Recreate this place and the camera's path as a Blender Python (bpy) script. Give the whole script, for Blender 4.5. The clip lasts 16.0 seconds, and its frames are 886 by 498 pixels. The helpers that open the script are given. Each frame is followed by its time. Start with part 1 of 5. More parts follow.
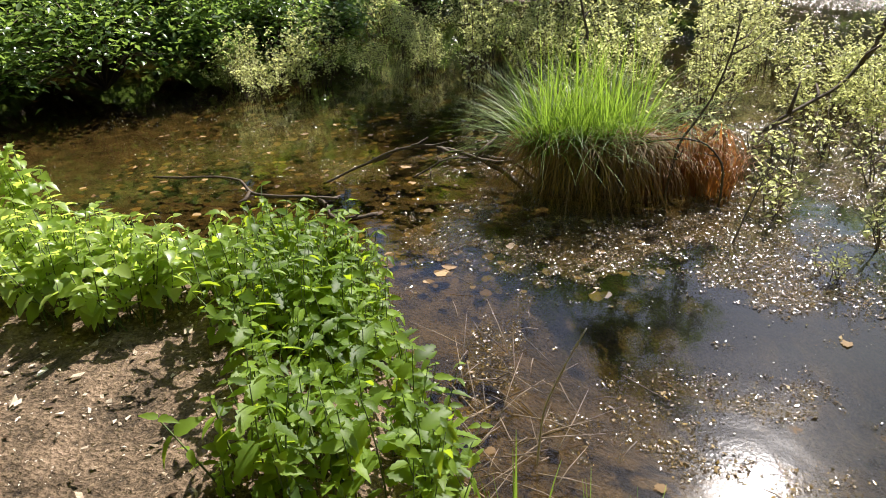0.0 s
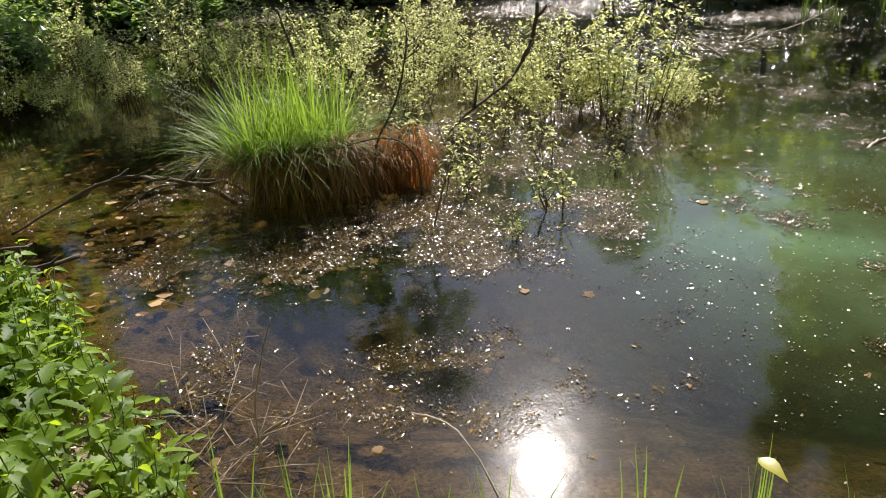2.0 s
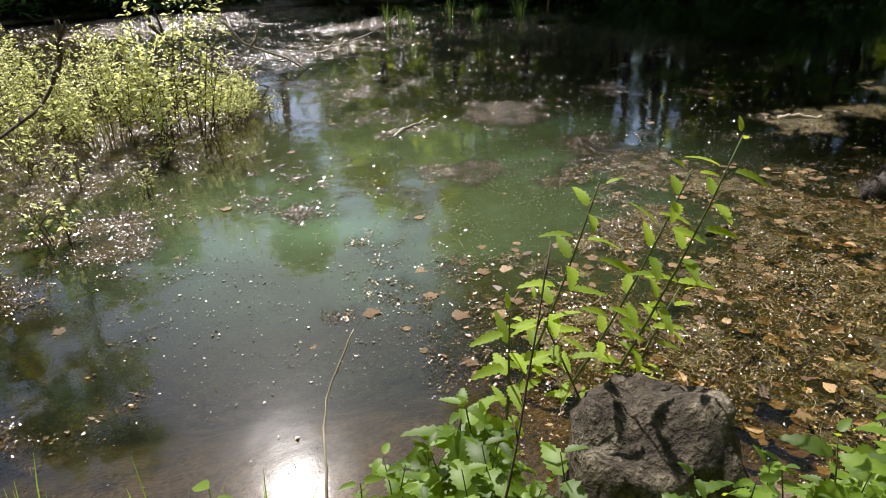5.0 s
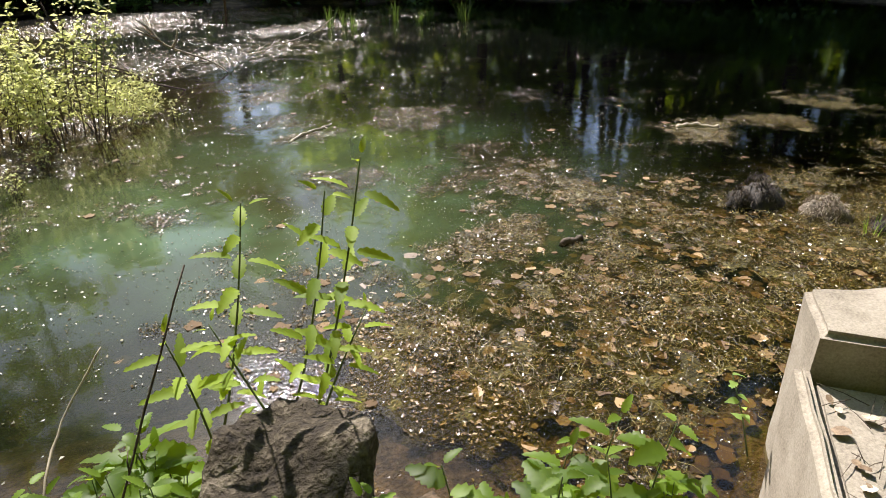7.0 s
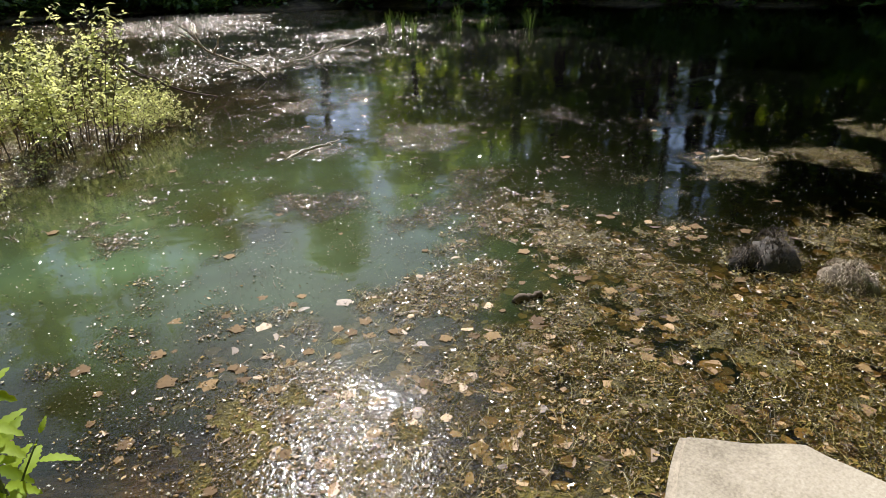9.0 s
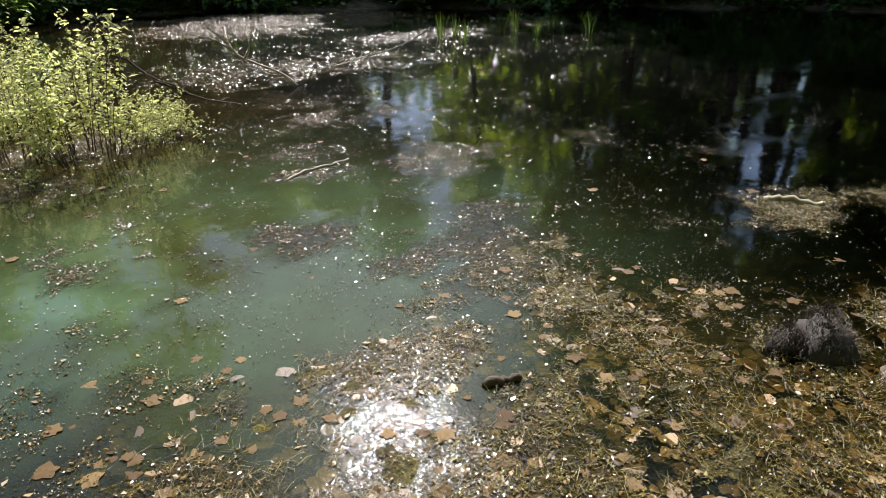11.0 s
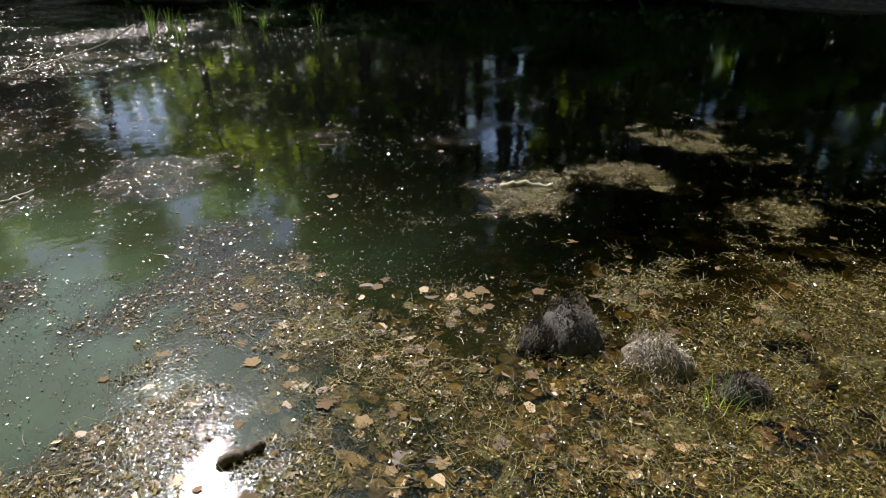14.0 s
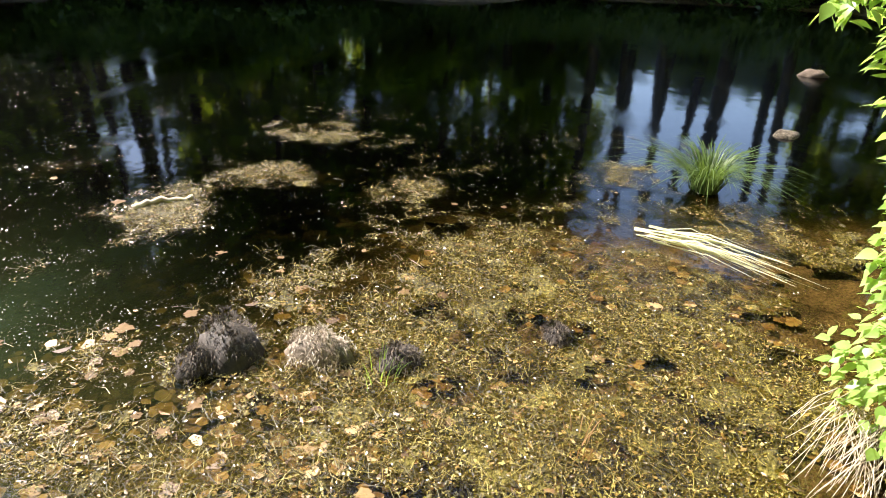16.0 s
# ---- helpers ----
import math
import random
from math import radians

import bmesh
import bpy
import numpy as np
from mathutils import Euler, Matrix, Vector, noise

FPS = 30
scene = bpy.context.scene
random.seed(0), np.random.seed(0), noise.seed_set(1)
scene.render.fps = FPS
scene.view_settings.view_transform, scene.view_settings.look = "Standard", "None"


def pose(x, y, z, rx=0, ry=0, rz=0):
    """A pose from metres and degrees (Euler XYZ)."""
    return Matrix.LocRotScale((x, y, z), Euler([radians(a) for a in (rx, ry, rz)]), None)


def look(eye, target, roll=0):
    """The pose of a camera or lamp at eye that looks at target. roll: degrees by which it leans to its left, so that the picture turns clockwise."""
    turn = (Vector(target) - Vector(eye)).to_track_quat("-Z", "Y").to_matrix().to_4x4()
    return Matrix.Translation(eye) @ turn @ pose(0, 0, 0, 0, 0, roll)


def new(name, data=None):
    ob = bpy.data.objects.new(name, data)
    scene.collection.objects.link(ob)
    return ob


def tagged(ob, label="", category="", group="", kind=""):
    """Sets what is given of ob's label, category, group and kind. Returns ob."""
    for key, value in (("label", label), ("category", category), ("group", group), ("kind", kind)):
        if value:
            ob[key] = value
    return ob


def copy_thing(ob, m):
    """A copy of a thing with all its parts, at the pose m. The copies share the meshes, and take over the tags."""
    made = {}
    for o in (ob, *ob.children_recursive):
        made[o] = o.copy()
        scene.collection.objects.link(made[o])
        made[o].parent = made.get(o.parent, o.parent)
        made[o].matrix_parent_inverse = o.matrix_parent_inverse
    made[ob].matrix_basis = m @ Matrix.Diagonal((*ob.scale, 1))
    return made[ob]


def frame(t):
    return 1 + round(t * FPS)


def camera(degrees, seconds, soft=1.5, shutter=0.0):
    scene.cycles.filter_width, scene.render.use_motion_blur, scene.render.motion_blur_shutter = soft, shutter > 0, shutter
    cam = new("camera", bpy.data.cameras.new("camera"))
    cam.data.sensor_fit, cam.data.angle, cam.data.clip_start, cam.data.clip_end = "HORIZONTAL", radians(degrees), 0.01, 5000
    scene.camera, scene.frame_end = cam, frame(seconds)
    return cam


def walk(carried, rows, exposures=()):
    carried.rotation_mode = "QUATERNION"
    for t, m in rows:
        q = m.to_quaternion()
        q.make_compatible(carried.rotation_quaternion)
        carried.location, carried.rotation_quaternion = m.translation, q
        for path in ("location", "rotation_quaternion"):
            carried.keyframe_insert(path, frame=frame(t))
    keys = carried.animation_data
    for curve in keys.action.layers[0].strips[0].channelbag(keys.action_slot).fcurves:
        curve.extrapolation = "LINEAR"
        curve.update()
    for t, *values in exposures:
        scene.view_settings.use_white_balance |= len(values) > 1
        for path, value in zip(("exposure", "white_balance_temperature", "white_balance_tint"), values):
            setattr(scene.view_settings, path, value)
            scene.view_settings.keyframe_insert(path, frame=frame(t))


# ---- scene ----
PATH = [
    (0, (0.398, -0.399, 2.06), (0.11, 1.359, 1.15), -2.6),
    (0.5, (0.435, -0.401, 2.073), (0.257, 1.368, 1.157), -2.8),
    (1, (0.508, -0.405, 2.07), (0.526, 1.376, 1.16), -3.0),
    (1.5, (0.602, -0.462, 2.05), (0.858, 1.306, 1.152), -2.9),
    (2, (0.733, -0.608, 2.026), (1.142, 1.137, 1.138), -2.8),
    (2.5, (0.891, -0.757, 1.998), (1.494, 0.929, 1.108), -2.6),
    (3, (1.093, -0.746, 1.952), (1.898, 0.849, 1.054), -2.2),
    (3.5, (1.293, -0.805, 1.948), (2.339, 0.651, 1.062), -1.9),
    (4, (1.459, -0.985, 1.915), (2.587, 0.421, 1.049), -1.9),
    (4.5, (1.651, -1.151, 1.921), (2.805, 0.232, 1.051), -1.9),
    (5, (1.925, -1.19, 1.899), (3.112, 0.161, 1.025), -1.9),
    (5.2, (2.031, -1.226, 1.878), (3.245, 0.107, 1.011), -2.0),
    (7.3, (2.711, -1.819, 1.92), (3.945, -0.508, 1.049), -0.8),
    (7.5, (2.805, -1.88, 1.95), (4.015, -0.548, 1.078), -0.8),
    (8, (3.086, -1.919, 1.934), (4.237, -0.537, 1.06), -0.9),
    (8.5, (3.366, -1.874, 1.969), (4.483, -0.462, 1.098), -0.9),
    (9, (3.644, -1.899, 1.975), (4.67, -0.418, 1.108), -1.1),
    (9.2, (3.741, -1.918, 1.979), (4.646, -0.357, 1.115), -1.5),
    (11.3, (4.581, -1.481, 1.992), (5.431, 0.107, 1.124), -1.2),
    (11.5, (4.611, -1.425, 1.979), (5.461, 0.163, 1.109), -1.1),
    (12, (4.636, -1.232, 1.985), (5.479, 0.357, 1.111), -1.0),
    (12.5, (4.673, -1.14, 1.956), (5.489, 0.463, 1.082), -1.1),
    (13, (4.824, -1.153, 1.941), (5.617, 0.459, 1.062), -1.5),
    (13.5, (4.918, -1.23, 1.943), (6.049, 0.16, 1.056), -0.6),
    (14, (4.969, -1.297, 1.952), (6.349, -0.16, 1.055), 0.3),
    (14.5, (5.005, -1.356, 1.954), (6.555, -0.467, 1.056), 0.9),
    (15, (5.042, -1.403, 1.963), (6.683, -0.7, 1.061), 1.3),
    (15.5, (5.075, -1.447, 1.971), (6.802, -0.986, 1.075), 1.7),
    (16, (5.094, -1.456, 1.98), (6.864, -1.179, 1.091), 2.2),
]
cam = camera(68.4, 16.0, soft=1.0)
walk(cam, [(t, look(eye, target, roll)) for t, eye, target, roll in PATH],
     exposures=[(0.0, 1.25, 6300, 16), (1.5, 1.1, 6300, 16), (3.5, 0.95, 6350, 16), (5.0, 1.05, 6300, 17), (7.5, 1.15, 6400, 16), (9.0, 0.9, 6300, 14), (12.0, 0.85, 6150, 14), (13.0, 0.75, 6150, 13), (14.0, 0.8, 6100, 13), (14.5, 1.25, 6200, 14), (15.0, 1.5, 6400, 15), (16.0, 2.15, 6500, 17)])

# ------------------------------------------------------------------ light
SUN_AZ, SUN_EL = radians(23.5), radians(45.0)
world = bpy.data.worlds.new("sky")
scene.world = world
world.use_nodes = True
wn = world.node_tree.nodes
sky = wn.new("ShaderNodeTexSky")
sky.sky_type, sky.sun_disc = "NISHITA", False
sky.sun_elevation, sky.sun_rotation = SUN_EL, SUN_AZ
sky.air_density, sky.dust_density, sky.ozone_density = 1.0, 0.8, 2.0
world.node_tree.links.new(sky.outputs[0], wn["Background"].inputs[0])
wn["Background"].inputs[1].default_value = 0.097
sun_data = bpy.data.lights.new("sun", "SUN")
sun_data.energy, sun_data.angle, sun_data.color = 5.0, radians(0.53), (1.0, 0.94, 0.84)
sun = new("sun", sun_data)
SUN_DIR = Vector((math.sin(SUN_AZ) * math.cos(SUN_EL), math.cos(SUN_AZ) * math.cos(SUN_EL), math.sin(SUN_EL)))
sun.matrix_world = look(SUN_DIR * 60, (0, 0, 0))


# ------------------------------------------------------------------ materials
def nodes(name):
    m = bpy.data.materials.new(name)
    m.use_nodes = True
    t = m.node_tree
    return m, t, t.nodes, t.links.new, t.nodes["Principled BSDF"]


def ramp(t, stops):
    r = t.nodes.new("ShaderNodeValToRGB")
    while len(r.color_ramp.elements) < len(stops):
        r.color_ramp.elements.new(0.5)
    for e, (p, c) in zip(r.color_ramp.elements, stops):
        e.position, e.color = p, (*c, 1)
    return r


def noise_tex(t, scale, detail=5.0, rough=0.6):
    n = t.nodes.new("ShaderNodeTexNoise")
    n.inputs["Scale"].default_value, n.inputs["Detail"].default_value, n.inputs["Roughness"].default_value = scale, detail, rough
    g = t.nodes.new("ShaderNodeNewGeometry")
    t.links.new(g.outputs["Position"], n.inputs["Vector"])
    return n


def bump(t, source, strength, distance, bsdf):
    b = t.nodes.new("ShaderNodeBump")
    b.inputs["Strength"].default_value, b.inputs["Distance"].default_value = strength, distance
    t.links.new(source, b.inputs["Height"])
    t.links.new(b.outputs[0], bsdf.inputs["Normal"])
    return b


def rough_mat(name, stops, scale=6.0, fine=60.0, roughness=0.8, bumps=0.5, depth=0.02, spec=0.3, island=0.0):
    """Earth, bark, stone, dead plants: two scales of noise into a ramp, with relief."""
    m, t, n, link, p = nodes(name)
    a, b = noise_tex(t, scale), noise_tex(t, fine)
    mix = n.new("ShaderNodeMath")
    mix.operation = "MULTIPLY_ADD"
    link(b.outputs[0], mix.inputs[0])
    mix.inputs[1].default_value = 0.5
    half = n.new("ShaderNodeMath")
    half.operation = "MULTIPLY"
    half.inputs[1].default_value = 0.5
    link(a.outputs[0], half.inputs[0])
    link(half.outputs[0], mix.inputs[2])
    value = mix.outputs[0]
    if island:
        g = n.new("ShaderNodeNewGeometry")
        add = n.new("ShaderNodeMath")
        add.operation = "MULTIPLY_ADD"
        add.inputs[1].default_value = island
        link(g.outputs["Random Per Island"], add.inputs[0])
        sub = n.new("ShaderNodeMath")
        sub.operation = "SUBTRACT"
        sub.inputs[1].default_value = island / 2
        link(value, sub.inputs[0])
        link(sub.outputs[0], add.inputs[2])
        value = add.outputs[0]
    r = ramp(t, stops)
    link(value, r.inputs[0])
    link(r.outputs[0], p.inputs["Base Color"])
    p.inputs["Roughness"].default_value = roughness
    p.inputs["Specular IOR Level"].default_value = spec
    if bumps:
        bump(t, b.outputs[0], bumps, depth, p)
    return m


def leaf_mat(name, low, high, through_col, share=0.45, roughness=0.4, spec=0.4, by_object=False):
    """A thin leaf: gloss, colour that differs from leaf to leaf, and light that shines through."""
    m, t, n, link, p = nodes(name)
    g = n.new("ShaderNodeNewGeometry")
    r = ramp(t, [(0.0, low), (1.0, high)])
    if by_object:
        o = n.new("ShaderNodeObjectInfo")
        link(o.outputs["Random"], r.inputs[0])
    else:
        link(g.outputs["Random Per Island"], r.inputs[0])
    spots = noise_tex(t, 55.0)
    shade = n.new("ShaderNodeMix")
    shade.data_type, shade.blend_type = "RGBA", "MULTIPLY"
    shade.inputs[0].default_value = 0.5
    link(r.outputs[0], shade.inputs[6])
    dark = ramp(t, [(0.3, (0.55, 0.55, 0.5)), (0.7, (1.0, 1.0, 1.0))])
    link(spots.outputs[0], dark.inputs[0])
    link(dark.outputs[0], shade.inputs[7])
    link(shade.outputs[2], p.inputs["Base Color"])
    p.inputs["Roughness"].default_value = roughness
    p.inputs["Specular IOR Level"].default_value = spec
    tr = n.new("ShaderNodeBsdfTranslucent")
    tint = n.new("ShaderNodeMix")
    tint.data_type, tint.blend_type = "RGBA", "MIX"
    tint.inputs[0].default_value = 0.75
    link(shade.outputs[2], tint.inputs[6])
    tint.inputs[7].default_value = (*through_col, 1)
    link(tint.outputs[2], tr.inputs[0])
    mix = n.new("ShaderNodeMixShader")
    mix.inputs[0].default_value = share
    link(p.outputs[0], mix.inputs[1])
    link(tr.outputs[0], mix.inputs[2])
    link(mix.outputs[0], n["Material Output"].inputs[0])
    return m


def water_mat():
    """Pond water: murk that thickens with depth, clear film above it darkened by depth and painted shade, a mirror by
    Fresnel, fine dust.
    """
    m, t, n, link, p = nodes("pond_water")
    n.remove(p)
    depth = n.new("ShaderNodeAttribute")
    depth.attribute_name = "murk"
    colour = noise_tex(t, 0.55, 4)
    c = ramp(t, [(0.36, (0.040, 0.044, 0.014)), (0.52, (0.056, 0.080, 0.034)), (0.66, (0.080, 0.128, 0.064))])
    link(colour.outputs[0], c.inputs[0])
    murk = n.new("ShaderNodeBsdfDiffuse")
    link(c.outputs[0], murk.inputs[0])
    clear = n.new("ShaderNodeBsdfTransparent")
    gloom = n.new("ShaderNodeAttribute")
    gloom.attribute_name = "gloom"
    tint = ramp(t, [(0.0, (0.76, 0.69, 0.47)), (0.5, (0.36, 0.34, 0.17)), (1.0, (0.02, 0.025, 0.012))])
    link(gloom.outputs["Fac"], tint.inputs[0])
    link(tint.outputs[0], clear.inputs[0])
    body = n.new("ShaderNodeMixShader")
    link(depth.outputs["Fac"], body.inputs[0])
    link(clear.outputs[0], body.inputs[1])
    link(murk.outputs[0], body.inputs[2])
    rip_a, rip_b = noise_tex(t, 3.0, 2), noise_tex(t, 38.0, 3)
    add = n.new("ShaderNodeMath")
    add.operation = "MULTIPLY_ADD"
    add.inputs[1].default_value = 0.08
    link(rip_b.outputs[0], add.inputs[0])
    link(rip_a.outputs[0], add.inputs[2])
    scum = n.new("ShaderNodeAttribute")
    scum.attribute_name = "scum"
    rip_c = noise_tex(t, 48.0, 2)
    film = n.new("ShaderNodeMath")
    film.operation = "MULTIPLY"
    link(rip_c.outputs[0], film.inputs[0])
    link(scum.outputs["Fac"], film.inputs[1])
    both = n.new("ShaderNodeMath")
    both.operation = "MULTIPLY_ADD"
    both.inputs[1].default_value = 1.45
    link(film.outputs[0], both.inputs[0])
    link(add.outputs[0], both.inputs[2])
    b = n.new("ShaderNodeBump")
    b.inputs["Strength"].default_value, b.inputs["Distance"].default_value = 0.12, 0.02
    link(both.outputs[0], b.inputs["Height"])
    sharp, wide = n.new("ShaderNodeBsdfGlossy"), n.new("ShaderNodeBsdfGlossy")
    sharp.inputs["Roughness"].default_value, wide.inputs["Roughness"].default_value = 0.03, 0.17
    gloss = n.new("ShaderNodeMixShader")
    gloss.inputs[0].default_value = 0.07
    for k, g in enumerate((sharp, wide)):
        g.inputs[0].default_value = (1, 1, 1, 1)
        link(b.outputs[0], g.inputs["Normal"])
        link(g.outputs[0], gloss.inputs[1 + k])
    f = n.new("ShaderNodeFresnel")
    f.inputs[0].default_value = 1.35
    link(b.outputs[0], f.inputs["Normal"])
    out = n.new("ShaderNodeMixShader")
    link(f.outputs[0], out.inputs[0])
    link(body.outputs[0], out.inputs[1])
    link(gloss.outputs[0], out.inputs[2])
    link(out.outputs[0], n["Material Output"].inputs[0])
    return m


M_WATER = water_mat()
M_GROUND = rough_mat("leaf_litter_soil", [(0.34, (0.02, 0.014, 0.008)), (0.46, (0.09, 0.062, 0.036)), (0.58, (0.21, 0.145, 0.09)), (0.72, (0.40, 0.29, 0.20))], 5.0, 48.0, 0.85, 1.0, 0.03)
M_BARK = rough_mat("bark", [(0.3, (0.035, 0.026, 0.018)), (0.6, (0.12, 0.09, 0.065)), (0.8, (0.2, 0.16, 0.12))], 9.0, 80.0, 0.85, 0.6, 0.01)
M_PALE = rough_mat("pale_dry_twig", [(0.3, (0.28, 0.22, 0.15)), (0.7, (0.55, 0.48, 0.36))], 14.0, 90.0, 0.6, 0.3, 0.004)
M_STONE = rough_mat("mossy_stone", [(0.36, (0.016, 0.012, 0.008)), (0.50, (0.06, 0.047, 0.03)), (0.70, (0.27, 0.23, 0.17))], 7.0, 40.0, 0.85, 1.0, 0.03)
M_CONC = rough_mat("weathered_concrete", [(0.3, (0.14, 0.12, 0.09)), (0.5, (0.30, 0.265, 0.21)), (0.72, (0.44, 0.40, 0.33))], 5.0, 110.0, 0.85, 0.35, 0.006)
M_DEBRIS = rough_mat("floating_debris", [(0.12, (0.03, 0.018, 0.005)), (0.45, (0.10, 0.061, 0.015)), (0.74, (0.21, 0.135, 0.032)), (0.98, (0.42, 0.30, 0.10))], 2.5, 14.0, 0.25, 0, 0, 0.6, 0.7)
M_WEED = rough_mat("pond_weed", [(0.1, (0.022, 0.017, 0.003)), (0.45, (0.075, 0.060, 0.009)), (0.72, (0.17, 0.133, 0.021)), (0.97, (0.29, 0.24, 0.058))], 2.2, 25.0, 0.5, 0, 0, 0.3, 0.9)
# Lit version of the tree leaf: the sun's backlight is painted into its colours.
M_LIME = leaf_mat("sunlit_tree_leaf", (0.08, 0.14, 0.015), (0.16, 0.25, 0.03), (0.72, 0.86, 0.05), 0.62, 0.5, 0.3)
M_DUCK = rough_mat("floating_seed_fluff", [(0.2, (0.10, 0.085, 0.035)), (0.65, (0.24, 0.21, 0.12)), (0.95, (0.55, 0.52, 0.42))], 30.0, 120.0, 0.16, 0, 0, 0.9, 1.0)
M_OAK = leaf_mat("dead_leaf", (0.09, 0.05, 0.018), (0.26, 0.17, 0.075), (0.35, 0.2, 0.08), 0.12, 0.7, 0.2, True)
M_NETTLE = leaf_mat("nettle_leaf", (0.04, 0.085, 0.01), (0.20, 0.31, 0.035), (0.54, 0.70, 0.03), 0.45, 0.5, 0.25)
# Darker copy for the low bank plants; their shade is put into the colour.
M_NETTLE_O = leaf_mat("nettle_leaf_shaded", (0.035, 0.075, 0.01), (0.16, 0.26, 0.03), (0.52, 0.68, 0.02), 0.45, 0.5, 0.25, True)
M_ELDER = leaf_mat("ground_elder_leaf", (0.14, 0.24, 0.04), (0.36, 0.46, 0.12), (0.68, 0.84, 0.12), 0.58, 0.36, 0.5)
# Brighter copy for the tall shoots; sunshine is put into the leaf colour.
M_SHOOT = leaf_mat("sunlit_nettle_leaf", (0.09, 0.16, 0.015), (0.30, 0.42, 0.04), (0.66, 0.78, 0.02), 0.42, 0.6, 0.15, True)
M_STEM = rough_mat("green_stem", [(0.3, (0.05, 0.08, 0.02)), (0.7, (0.13, 0.17, 0.05))], 10.0, 60.0, 0.6, 0, 0)
M_WILLOW = leaf_mat("willow_leaf", (0.28, 0.33, 0.08), (0.60, 0.62, 0.30), (0.82, 0.84, 0.32), 0.55, 0.5, 0.3)
M_BLADE = leaf_mat("green_sedge", (0.06, 0.11, 0.015), (0.20, 0.31, 0.06), (0.38, 0.58, 0.05), 0.45, 0.45, 0.25)
M_STRAW = leaf_mat("dead_sedge", (0.15, 0.08, 0.03), (0.36, 0.23, 0.10), (0.32, 0.16, 0.05), 0.25, 0.6, 0.3)
M_RUST = leaf_mat("rusty_dead_sedge", (0.20, 0.085, 0.02), (0.36, 0.17, 0.05), (0.45, 0.17, 0.03), 0.35, 0.6, 0.3)
M_TREE = leaf_mat("tree_leaf", (0.045, 0.09, 0.014), (0.10, 0.18, 0.03), (0.54, 0.70, 0.03), 0.5, 0.5, 0.3)
M_BUSH = leaf_mat("bush_leaf", (0.06, 0.12, 0.03), (0.17, 0.26, 0.08), (0.34, 0.5, 0.08), 0.45, 0.28, 0.6)
M_VINE = leaf_mat("vine_leaf", (0.20, 0.34, 0.07), (0.36, 0.52, 0.16), (0.55, 0.75, 0.12), 0.5, 0.4, 0.4)
M_MOUND = rough_mat("root_fibre", [(0.2, (0.015, 0.012, 0.009)), (0.6, (0.07, 0.055, 0.042)), (0.9, (0.21, 0.16, 0.11))], 20.0, 90.0, 0.7, 0, 0, 0.4, 0.6)
M_YELLOW = leaf_mat("yellowing_leaf", (0.32, 0.30, 0.03), (0.42, 0.40, 0.05), (0.6, 0.52, 0.03), 0.45, 0.4, 0.4, True)


